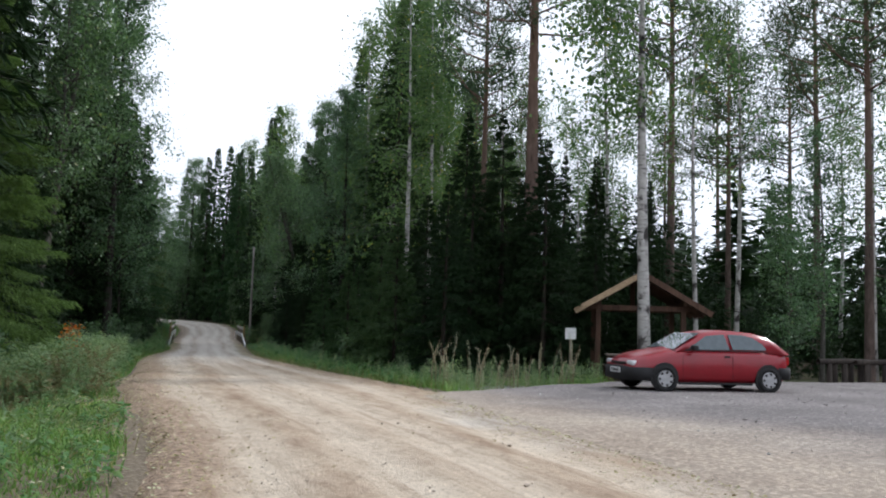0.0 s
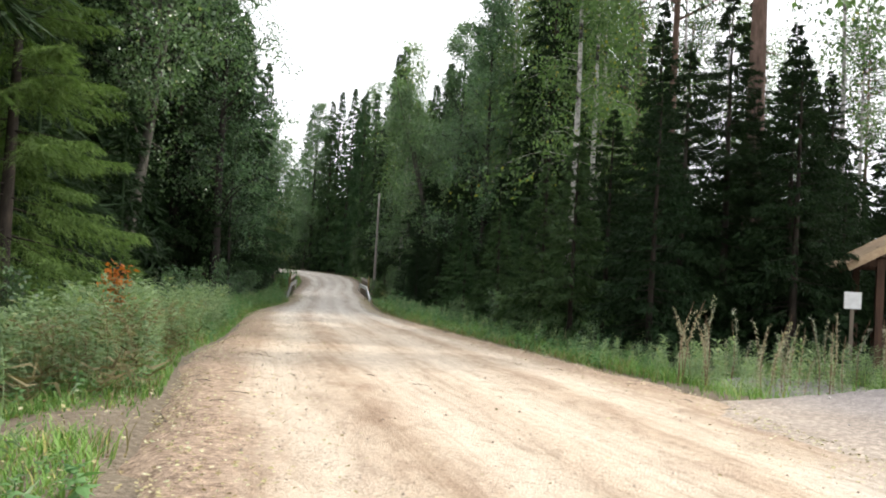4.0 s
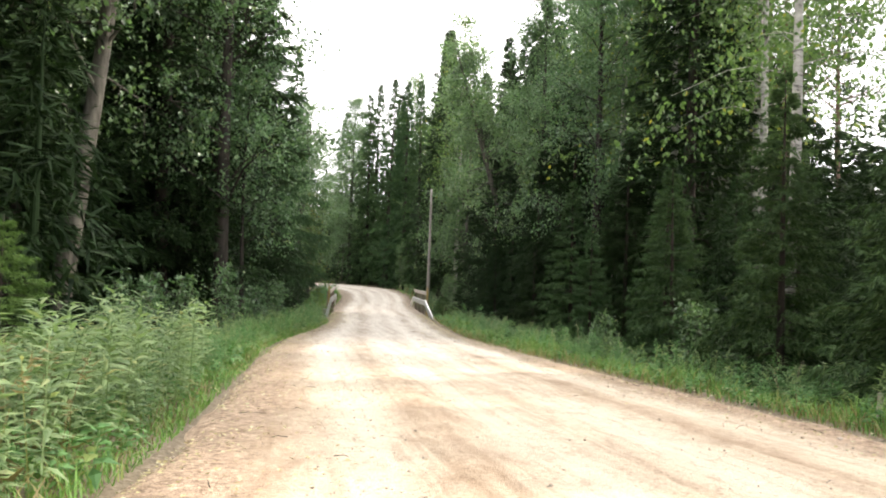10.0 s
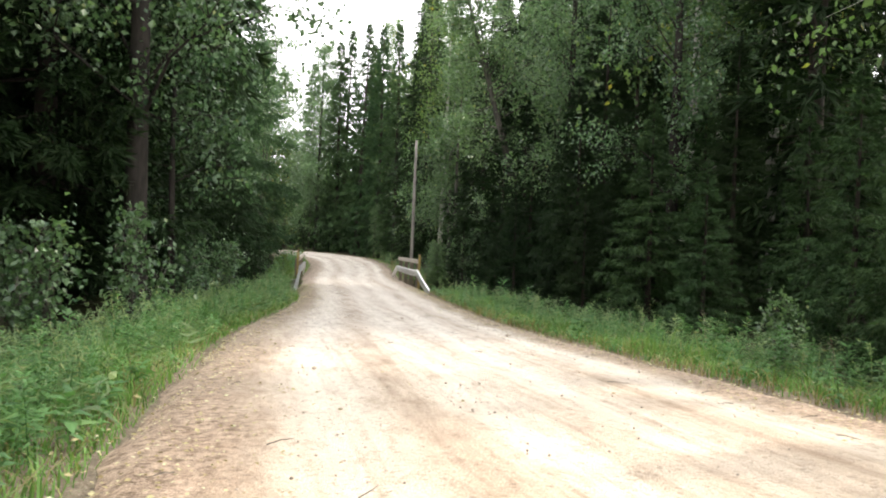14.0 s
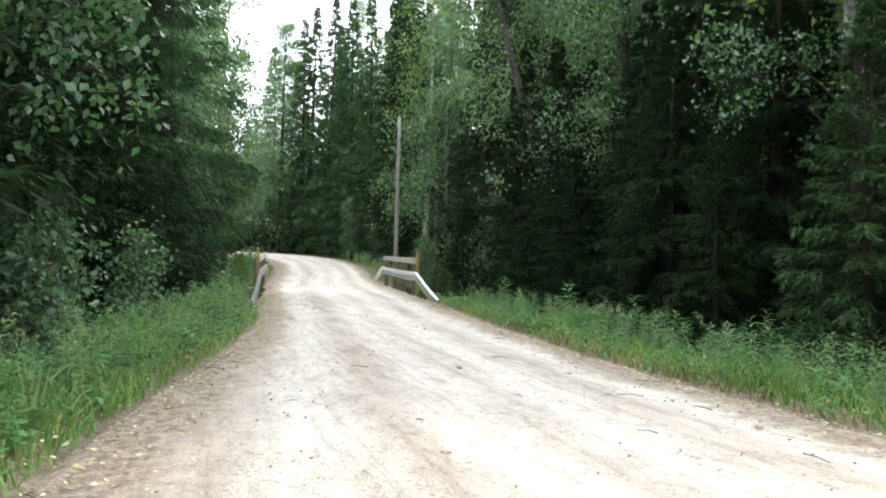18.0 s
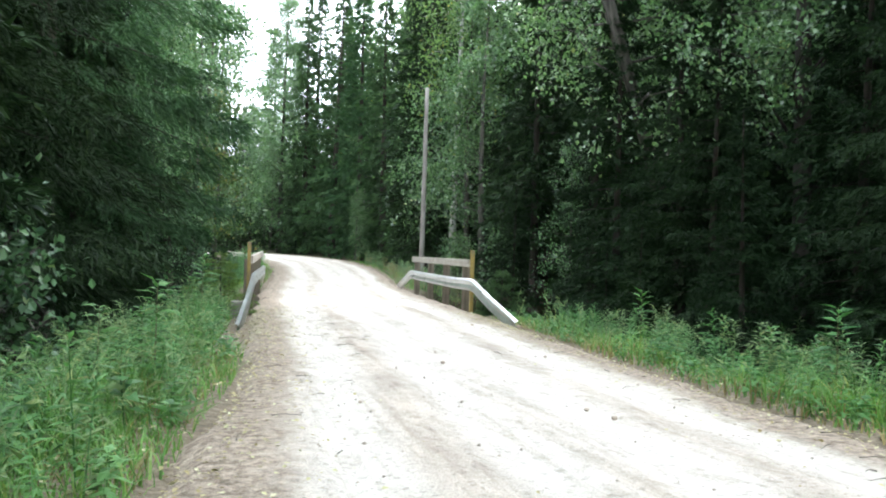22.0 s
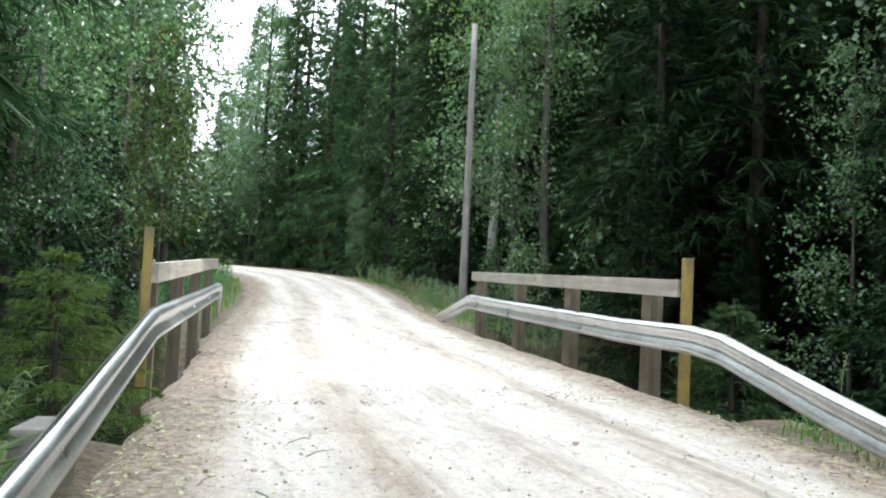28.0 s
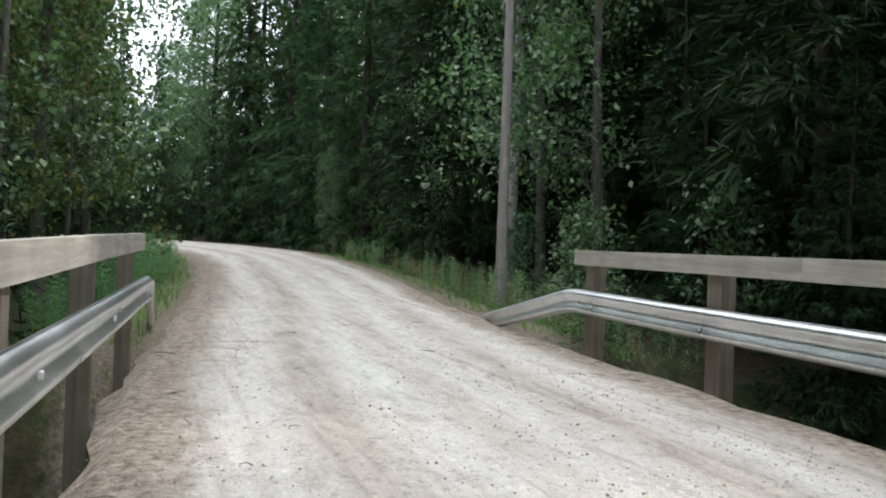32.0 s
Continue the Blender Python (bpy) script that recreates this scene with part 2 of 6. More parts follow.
base = mr.mix(0.7, base, mr.ramp(mr.noise(5.5, 6, 0.7, (1, 0.4, 1), "World", 0.8), [(0.34, (0.74, 0.70, 0.66)), (0.48, (1.02, 1.02, 1.02)), (0.68, (1.18, 1.18, 1.18))]), "MULTIPLY")
base = mr.mix(0.4, base, mr.ramp(chips, [(0.12, (0.35, 0.33, 0.31)), (0.22, (0.95, 0.95, 0.95)), (0.75, (1.0, 1.0, 1.0)), (0.9, (1.35, 1.33, 1.3))]), "MULTIPLY")
base = mr.mix(0.35, base, mr.ramp(grit, [(0.05, (0.6, 0.58, 0.55)), (0.35, (1.1, 1.1, 1.1))]), "MULTIPLY")
mr.colour(base).bump(mr.mix(0.5, fine, grit), 0.75, 0.022)
M_ROAD = mr.m

mp = Mat("parking_gravel", 0.92, spec=0.2)
pf, pv, pb_ = mp.noise(70, 5, 0.7, space="World"), mp.voronoi(26, out="Color"), mp.noise(0.5, 4, 0.6, space="World")
c = mp.mix(mp.attr("sand"), mp.ramp(pb_, [(0.3, (0.165, 0.152, 0.15)), (0.7, (0.26, 0.243, 0.238))]), mp.ramp(pb_, [(0.3, (0.36, 0.30, 0.24)), (0.7, (0.46, 0.40, 0.33))]))
c = mp.mix(0.5, c, mp.ramp(pv, [(0.2, (0.5, 0.5, 0.5)), (0.6, (1.0, 0.98, 0.95)), (0.85, (1.7, 1.65, 1.6))]), "MULTIPLY")
c = mp.mix(0.5, c, mp.ramp(pf, [(0.3, (0.6, 0.6, 0.6)), (0.7, (1.35, 1.33, 1.3))]), "MULTIPLY")
mp.colour(c).bump(pf, 0.6, 0.02)
M_PARKING = mp.m

mg = Mat("forest_floor", 0.95, spec=0.15)
ga, gb = mg.noise(6, 6, 0.65, space="World"), mg.noise(0.6, 4, 0.6, space="World")
green = mg.ramp(ga, [(0.3, (0.025, 0.030, 0.014)), (0.55, (0.050, 0.062, 0.022)), (0.75, (0.085, 0.095, 0.035))])
brown = mg.ramp(ga, [(0.3, (0.028, 0.021, 0.015)), (0.7, (0.085, 0.062, 0.042))])
soil = mg.ramp(mg.noise(17, 6, 0.7, space="World"), [(0.3, (0.09, 0.072, 0.052)), (0.52, (0.20, 0.165, 0.12)), (0.72, (0.34, 0.29, 0.22))])
mg.colour(mg.mix(mg.ramp(mg.mix(0.35, mg.attr("verge"), ga), [(0.35, 0.0), (0.6, 1.0)]), mg.mix(mg.ramp(gb, [(0.4, 0.0), (0.6, 1.0)]), green, brown), soil)).bump(ga, 0.9, 0.08)
M_GROUND = mg.m


def wood_material(name, dark, light, stretch=(14, 14, 0.7)):
    m = Mat(name, 0.75, spec=0.3)
    a, b = m.noise(1.0, 6, 0.65, stretch, dist=0.8), m.noise(2.0, 3)
    c = m.mix(0.6, m.ramp(a, [(0.3, dark), (0.7, light)]), m.ramp(b, [(0.3, (0.6, 0.6, 0.6)), (0.7, (1.2, 1.2, 1.2))]), "MULTIPLY")
    return m.colour(c).bump(a, 0.4, 0.008).m


M_WOOD_GREY = wood_material("weathered_grey_timber", (0.27, 0.245, 0.205), (0.50, 0.465, 0.405))
M_WOOD_POST = wood_material("weathered_post_timber", (0.14, 0.115, 0.085), (0.25, 0.215, 0.165))
M_WOOD_DARK = wood_material("dark_stained_timber", (0.055, 0.030, 0.020), (0.15, 0.085, 0.055))
M_WOOD_PALE = wood_material("pale_new_boards", (0.40, 0.28, 0.17), (0.60, 0.45, 0.29), (10, 0.7, 10))
M_POLE = wood_material("grey_utility_pole_wood", (0.15, 0.135, 0.12), (0.31, 0.29, 0.265))
my = Mat("worn_yellow_paint", 0.6)
ya = my.noise(7, 6, 0.7, (1, 1, 0.5))
my.colour(my.ramp(ya, [(0.36, (0.16, 0.13, 0.09)), (0.52, (0.30, 0.22, 0.06)), (0.8, (0.42, 0.30, 0.06))])).bump(ya, 0.3, 0.006)
M_YELLOW = my.m
mz = Mat("galvanised_steel", 0.3, 0.95)
za, zb = mz.noise(30, 4, 0.6), mz.noise(1.6, 5, 0.65, (1, 1, 1), "World")
mz.colour(mz.mix(0.7, mz.ramp(zb, [(0.3, (0.54, 0.55, 0.55)), (0.62, (0.78, 0.79, 0.79))]), mz.ramp(za, [(0.3, (0.8, 0.8, 0.8)), (0.7, (1.1, 1.1, 1.1))]), "MULTIPLY")).roughness(zb, 0.24, 0.42)
M_STEEL = mz.m
mc = Mat("stained_concrete", 0.85)
ca, cb = mc.noise(8, 6, 0.65), mc.noise(0.9, 3)
mc.colour(mc.mix(0.6, mc.ramp(ca, [(0.3, (0.18, 0.17, 0.15)), (0.7, (0.33, 0.31, 0.28))]), mc.ramp(cb, [(0.3, (0.6, 0.6, 0.55)), (0.7, (1.1, 1.1, 1.1))]), "MULTIPLY")).bump(ca, 0.4, 0.01)
M_CONCRETE = mc.m
ms = Mat("field_stone", 0.85, spec=0.3)
sa = ms.noise(14, 5, 0.65)
ms.colour(ms.mix(1.0, ms.ramp(sa, [(0.3, (0.22, 0.20, 0.175)), (0.7, (0.42, 0.385, 0.34))]), ms.ramp(ms.random(True), [(0.0, (0.6, 0.58, 0.55)), (1.0, (1.45, 1.35, 1.25))]), "MULTIPLY")).bump(sa, 0.4, 0.01)
M_STONE = ms.m
mq = Mat("pale_stone", 0.85, spec=0.3)
mq.colour(mq.ramp(mq.random(True), [(0.0, (0.10, 0.09, 0.085)), (0.5, (0.30, 0.28, 0.26)), (1.0, (0.62, 0.60, 0.56))]))
M_PALE_STONE = mq.m


def plain(name, col, rough=0.5, metal=0.0, var=0.12):
    m = Mat(name, rough, metal)
    a = m.noise(9, 4)
    lo, hi = tuple(v * (1 - var) for v in col), tuple(min(1, v * (1 + var)) for v in col)
    return m.colour(m.ramp(a, [(0.3, lo), (0.7, hi)])).m


mcar = Mat("red_car_paint", 0.28)
ra = mcar.noise(2.5, 4)
mcar.colour(mcar.ramp(ra, [(0.3, (0.22, 0.003, 0.011)), (0.7, (0.28, 0.005, 0.014))]))
mcar.b.inputs["Coat Weight"].default_value, mcar.b.inputs["Coat Roughness"].default_value = 0.22, 0.08
M_RED = mcar.m
M_BLACK_PLASTIC = plain("black_bumper_plastic", (0.010, 0.010, 0.011), 0.75)
M_TYRE = plain("tyre_rubber", (0.010, 0.010, 0.010), 0.85)
M_RIM = plain("silver_hubcap", (0.52, 0.53, 0.54), 0.32, 0.75)
M_GLASS = plain("tinted_car_glass", (0.10, 0.12, 0.13), 0.03, 0.25)
M_LAMP = plain("clear_headlight_lens", (0.62, 0.64, 0.66), 0.1)
M_TAIL = plain("red_tail_lens", (0.35, 0.01, 0.01), 0.15)
M_WHITE = plain("white_painted_board", (0.72, 0.73, 0.72), 0.5)
M_PLATE = plain("plate_white", (0.7, 0.7, 0.7), 0.5)
M_INK_AND_GAPS = plain("dark_lettering_and_gaps", (0.012, 0.012, 0.012), 0.7)
M_STEM = plain("plant_stems", (0.13, 0.13, 0.06), 0.7, var=0.3)
M_STEM_DRY = plain("dry_reddish_stems", (0.20, 0.12, 0.07), 0.8, var=0.3)
M_ROOF = wood_material("tan_roof_boards", (0.24, 0.165, 0.10), (0.42, 0.31, 0.20), (10, 0.7, 10))
mw = Mat("dark_creek_water", 0.08)
mw.colour((0.012, 0.012, 0.009)).bump(mw.noise(3, 3, space="World"), 0.15, 0.05)
M_WATER = mw.m


# ---- mesh helpers ----
def mesh_of(name, verts, faces, mats, index=None, smooth=False):
    me = bpy.data.meshes.new(name)
    me.from_pydata(verts.tolist() if isinstance(verts, np.ndarray) else verts, [], faces.tolist() if isinstance(faces, np.ndarray) else faces)
    for m in mats if isinstance(mats, (list, tuple)) else [mats]:
        me.materials.append(m)
    if index is not None:
        me.polygons.foreach_set("material_index", index)
    if smooth:
        me.polygons.foreach_set("use_smooth", [True] * len(me.polygons))
    me.update()
    return me


def part(name, shape, material, parent, label=""):
    """Links a bmesh or mesh as one mesh object under a thing or part."""
    if isinstance(shape, bmesh.types.BMesh):
        me = bpy.data.meshes.new(name)
        shape.to_mesh(me)
        shape.free()
        me.materials.append(material)
        shape = me
    ob = new(name, shape)
    ob.parent = parent
    if label:
        ob["label"] = label
    return ob


def thing(name, m, label, category, group="", kind=""):
    ob = new(name)
    ob.empty_display_size = 0.1
    ob.matrix_world = m
    return tagged(ob, label, category, group, kind)


def box(bm, x0, x1, y0, y1, z0, z1, bevel=0.0, m=None):
    r = bmesh.ops.create_cube(bm, size=1.0, matrix=(m or Matrix()) @ Matrix.Translation(((x0 + x1) / 2, (y0 + y1) / 2, (z0 + z1) / 2)) @ Matrix.Diagonal((x1 - x0, y1 - y0, z1 - z0, 1)))
    if bevel:
        es = list({e for v in r["verts"] for e in v.link_edges})
        bmesh.ops.bevel(bm, geom=es, offset=bevel, segments=2, affect="EDGES", profile=0.6)
    return bm


def boxed(*a, **k):
    return box(bmesh.new(), *a, **k)


def tube_arrays(points, radii, sides, closed_tip=True):
    """Verts and quads of a tube along a polyline."""
    pts, out, faces = np.array(points, float), [], []
    for i, p in enumerate(pts):
        d = pts[min(i + 1, len(pts) - 1)] - pts[max(i - 1, 0)]
        d /= np.linalg.norm(d) + 1e-9
        ref = np.array([1.0, 0, 0]) if abs(d[0]) < 0.8 else np.array([0, 1.0, 0])
        u = np.cross(d, ref)
        u /= np.linalg.norm(u)
        v = np.cross(d, u)
        for k in range(sides):
            a = 2 * math.pi * k / sides
            out.append(p + radii[i] * (math.cos(a) * u + math.sin(a) * v))
    for i in range(len(pts) - 1):
        for k in range(sides):
            a, b = i * sides + k, i * sides + (k + 1) % sides
            faces.append((a, b, b + sides, a + sides))
    if closed_tip:
        faces.append(tuple((len(pts) - 1) * sides + k for k in range(sides)))
    return out, faces


class Soup:
    """Collects verts and faces of many small pieces."""

    def __init__(self):
        self.v, self.f, self.k = [], [], 0

    def add(self, verts, faces):
        self.v.extend(verts)
        self.f.extend([tuple(i + self.k for i in f) for f in faces])
        self.k += len(verts)

    def tube(self, points, radii, sides=6):
        self.add(*tube_arrays(points, radii, sides))

    def mesh(self, name, mat, smooth=False):
        return mesh_of(name, [tuple(p) for p in self.v], self.f, mat, smooth=smooth)


def unit(a):
    return a / (np.linalg.norm(a, axis=-1, keepdims=True) + 1e-9)


def leaf_quads(pos, direction, normal, length, width):
    """Diamond leaves, folded a little along the rib. Arrays of n rows."""
    side = unit(np.cross(direction, normal))
    up = np.cross(side, direction)
    mid = pos + direction * (length * 0.45)[:, None]
    v = np.stack([pos, mid + side * (width / 2)[:, None] + up * (width * 0.12)[:, None], pos + direction * length[:, None], mid - side * (width / 2)[:, None] + up * (width * 0.12)[:, None]], 1)
    n = len(pos)
    return v.reshape(-1, 3), np.arange(4 * n).reshape(n, 4)


def rib_leaves(pos, direction, normal, length, width, arch=0.12):
    """Arched leaves with a raised rib and hanging tip. Arrays of n rows."""
    side = unit(np.cross(direction, normal))
    up = np.cross(side, direction)
    q = lambda s, h: pos + direction * (length * s)[:, None] + up * (length * h)[:, None]
    w = side * (width / 2)[:, None]
    v = np.stack([pos, q(0.38, arch * 0.6) + w, q(1.0, -1.2 * arch), q(0.38, arch * 0.6) - w, q(0.42, arch)], 1)
    i = np.arange(len(pos))[:, None] * 5
    return v.reshape(-1, 3), np.concatenate([i + [0, 1, 2, 4], i + [0, 4, 2, 3]])


def needle_tris(pos, direction, normal, length, width):
    side = unit(np.cross(direction, normal))
    v = np.stack([pos - side * (width / 2)[:, None], pos + side * (width / 2)[:, None], pos + direction * length[:, None]], 1)
    n = len(pos)
    return v.reshape(-1, 3), np.arange(3 * n).reshape(n, 3)


# ---- the plan: road, heights, ground ----
LEFT = [(-2.6, -14), (-1.7, -4), (-0.5, 2), (0.0, 6), (0.05, 10), (-0.15, 15), (-0.3, 20), (0.02, 25), (0.2, 31), (0.38, 36), (0.82, 41), (1.5, 45), (2.22, 51), (2.5, 57), (2.74, 61), (3.38, 70), (4.0, 76), (4.5, 83), (4.3, 90), (2.6, 96), (-2.5, 101), (-12, 104), (-30, 106)]
RIGHT = [(3.6, -14), (4.2, -4), (4.6, 2), (4.8, 6), (5.2, 10), (6.1, 15), (6.3, 20), (6.4, 25), (6.25, 31), (6.05, 37), (5.95, 41), (6.1, 45), (6.65, 51), (7.3, 57), (7.7, 61), (8.38, 70), (8.9, 76), (9.7, 83), (10.0, 91), (9.0, 99), (4.5, 106), (-8, 111), (-28, 113)]
HEIGHT_Y = [-40, -5, 0, 8.5, 17, 25.5, 31.5, 41, 51, 61, 70, 76, 85, 95, 110, 170, 400]
HEIGHT_Z = [0.2, 0.04, 0.0, -0.04, -0.21, -0.44, -0.53, -0.60, -0.63, -0.60, -0.49, -0.32, 0.08, 0.50, 1.05, 2.4, 4.5]


def resample(pts, n):
    """Catmull-Rom through the points, n steps to each span."""
    p = np.array([pts[0], *pts, pts[-1]], float)
    out = []
    for i in range(1, len(p) - 2):
        for s in np.arange(n) / n:
            a, b, c, d = p[i - 1 : i + 3]
            out.append(0.5 * (2 * b + (c - a) * s + (2 * a - 5 * b + 4 * c - d) * s * s + (3 * b - a - 3 * c + d) * s**3))
    return np.array([*out, p[-2]])


SL, SR = resample(LEFT, 24), resample(RIGHT, 24)
CENTRE, HALF = (SL + SR) / 2, np.linalg.norm(SR - SL, axis=1) / 2


def road_height(y):
    return np.interp(y, HEIGHT_Y, HEIGHT_Z)


def off_road(x, y):
    """Metres from the road's edge, below zero on the road."""
    x, y = np.asarray(x, float), np.asarray(y, float)
    out = np.full(x.shape, 1e9)
    for (cx, cy), h in zip(CENTRE[::4], HALF[::4]):
        out = np.minimum(out, np.hypot(x - cx, y - cy) - h)
    return out


def smooth01(v, a, b):
    t = np.clip((np.asarray(v, float) - a) / (b - a), 0, 1)
    return t * t * (3 - 2 * t)


def waves(x, y, s=1.0):
    """Cheap smooth unevenness, about -1 to 1."""
    return (np.sin(0.71 * x * s + 1.3 * np.sin(0.37 * y * s)) + np.sin(0.53 * y * s + 2.1 + np.sin(0.61 * x * s)) + 0.6 * np.sin(1.7 * x * s + 0.9 * y * s)) / 2.6


def parking_edge(x):
    return np.interp(x, [5.0, 6.0, 8.0, 10.5, 12.0, 40.0], [14.3, 15.6, 16.4, 17.2, 18.6, 19.5])


def open_area(x, y):
    """1 on the gravel parking place, 0 away from it."""
    return smooth01(x, 3.0, 5.0) * smooth01(parking_edge(x) - y, -1.2, 0.3)


def ground_height(x, y):
    x, y = np.asarray(x, float), np.asarray(y, float)
    d = off_road(x, y)
    z = road_height(y)
    right = x > np.interp(y, CENTRE[:, 1], CENTRE[:, 0])
    flat = np.maximum(open_area(x, y), np.where(right, smooth01(x, 9.5, 12.5) * smooth01(36 - y, 0, 6), smooth01(16 - y, 0, 6)))
    ditch = -0.05 - 0.42 * smooth01(d, 0.7, 2.0) + 0.38 * smooth01(d, 2.4, 4.5) + 0.02 * np.clip(d - 4.5, 0, 40)
    ditch = ditch + 0.16 * waves(x, y, 0.8) * smooth01(d, 3, 7)
    level = -0.02 + 0.02 * waves(x, y, 1.5)
    prof = np.where(d > 0, ditch * (1 - flat) + level * flat, -0.12)
    creek = smooth01(5.3 - np.abs(y - 65.5 - 0.12 * (x - 5)), 0.0, 1.5) * smooth01(np.abs(x - 5.3), 0, 1)
    return z + prof - 2.1 * creek


def trail(x, y):
    """1 on the worn path that leaves the road on its left, 0 away from it."""
    x, y = np.asarray(x, float), np.asarray(y, float)
    mid = 13.6 + 0.05 * x + 0.2 * np.sin(0.9 * x)
    return smooth01(0.95 - np.abs(y - mid), 0.0, 0.5) * (x < 0.6)


def rail_foot(x, y):
    """True on the bare gravel beside the sunken end of the left guard rail."""
    x, y = np.asarray(x), np.asarray(y)
    return (x > 1.95 + 0.06 * (y - 53)) & (x < 4) & (y > 53) & (y < 62)


# ---- ground ----
def grid_mesh(name, xs, ys, height, mat):
    X, Y = np.meshgrid(xs, ys)
    Z = height(X, Y)
    v = np.stack([X, Y, Z], -1).reshape(-1, 3)
    nx, ny = len(xs), len(ys)
    i = (np.arange(ny - 1)[:, None] * nx + np.arange(nx - 1)).ravel()
    return mesh_of(name, v, np.stack([i, i + 1, i + nx + 1, i + nx], 1), mat, smooth=True)


gx = np.concatenate([[-1500, -600, -250, -120, -70, -45], np.arange(-32, -6, 1.0), np.arange(-6, 14, 0.4), np.arange(14, 42, 1.0), [45, 55, 80, 150, 300, 700, 1500]])
gy = np.concatenate([[-1500, -500, -200, -100, -60, -40, -28], np.arange(-20, 125, 0.7), np.arange(125, 170, 4.0), [180, 220, 300, 500, 1000, 2000]])
ground = tagged(new("ground", grid_mesh("ground", gx, gy, ground_height, M_GROUND)), "mossy dark forest floor with needle litter", "ground", kind="structure")
gc = np.empty(len(ground.data.vertices) * 3, np.float32)
ground.data.vertices.foreach_get("co", gc)
gc = gc.reshape(-1, 3)
verge = ground.data.attributes.new("verge", "FLOAT", "POINT")
bare = np.where((gc[:, 1] < 15.5) & (gc[:, 0] < 2), 3.4, 1.3)
verge.data.foreach_set("value", (np.maximum(smooth01(bare - off_road(gc[:, 0], gc[:, 1]), 0.0, 1.0), 0.8 * trail(gc[:, 0], gc[:, 1])) * (np.abs(gc[:, 1]) < 130)).astype(np.float32))
water = tagged(new("creek_water", grid_mesh("creek_water", np.linspace(-40, 50, 30), np.linspace(58, 73, 12), lambda x, y: -2.35 + 0 * x, M_WATER)), "still dark creek water under the bridge", "water", kind="structure")


# ---- road ----
def road_mesh():
    n = 28
    u = np.linspace(0, 1, n + 1)
    rows = np.arange(0, len(SL), 1)
    L, R = SL[rows], SR[rows]
    P = L[:, None] * (1 - u)[None, :, None] + R[:, None] * u[None, :, None]
    wobble = 0.05 * np.sin(0.9 * P[:, 0, 1]) + 0.04 * np.sin(2.3 * P[:, 0, 1] + 1) + 0.03 * np.sin(5.1 * P[:, 0, 1])
    P[:, 0, 0] += wobble
    P[:, 1, 0] += 0.5 * wobble
    P[:, -1, 0] += 0.08 * np.sin(1.1 * P[:, -1, 1] + 2)
    X, Y = P[..., 0], P[..., 1]
    across = (u - 0.5)[None] * 2
    lanes = [(-0.56, 0.13), (-0.12, 0.13), (0.22, 0.13), (0.62, 0.12)]
    wander = 0.05 * np.sin(0.13 * Y) + 0.03 * np.sin(0.37 * Y + 2)
    track = sum(np.exp(-(((across + wander - c) / w) ** 2)) for c, w in lanes)
    edge = smooth01(np.abs(across) + 0.03 * np.sin(1.3 * Y + 3 * across), np.where(across < 0, 0.56, 0.57), 0.92)
    edge = edge * (1 - smooth01(across, 0.2, 0.5) * smooth01(17 - Y, 0, 3))
    Z = road_height(Y) + 0.05 * (1 - across**2) - 0.035 * track + 0.012 * waves(X, Y, 4.0) + 0.007 * waves(X, Y, 11.0) + 0.02 * edge * waves(X, Y, 6)
    Z[:, 0] -= 0.10
    Z[:, -1] -= 0.10
    me_v = np.stack([X, Y, Z], -1).reshape(-1, 3)
    i = (np.arange(len(rows) - 1)[:, None] * (n + 1) + np.arange(n)).ravel()
    me = mesh_of("road", me_v, np.stack([i, i + 1, i + n + 2, i + n + 1], 1), M_ROAD, smooth=True)
    for name, val in (("track", np.clip(track, 0, 1)), ("edge", edge), ("along", np.maximum(0.15 + 0.85 * smooth01(Y, 27, 42), 1.0 * smooth01(across + 0.12 * np.sin(0.8 * Y) + 0.06 * np.sin(2.9 * Y), 0.45, 1.0) * smooth01(17 - Y, 0, 4)))):
        a = me.attributes.new(name, "FLOAT", "POINT")
        a.data.foreach_set("value", np.ascontiguousarray(val, dtype=np.float32).ravel())
    return me


road = tagged(new("road", road_mesh()), "sandy rutted gravel road with littered edges", "road", kind="structure")


def parking_height(x, y):
    return road_height(y) + 0.035 + 0.10 * smooth01(x, 6.5, 10.0) + 0.010 * waves(x, y, 3) - 0.22 * smooth01(y - parking_edge(x), -0.3, 0.7) - 0.13 * smooth01(6.0 - x + np.minimum(0, (y - 8) * 0.12), 0.6, 2.4)


parking = tagged(new("parking_area", grid_mesh("parking_area", np.arange(3.0, 42, 0.5), np.arange(-22, 20.5, 0.5), parking_height, M_PARKING)), "flat grey gravel parking place", "parking area", kind="structure")
pc = np.array([v.co[:] for v in parking.data.vertices])
sand = parking.data.attributes.new("sand", "FLOAT", "POINT")
sand.data.foreach_set("value", smooth01(8.6 + 0.10 * (8 - pc[:, 1]) - pc[:, 0] + 0.7 * waves(pc[:, 0], pc[:, 1], 1.4), 0.0, 3.0).astype(np.float32))

# ---- trees ----
rng = np.random.default_rng(7)


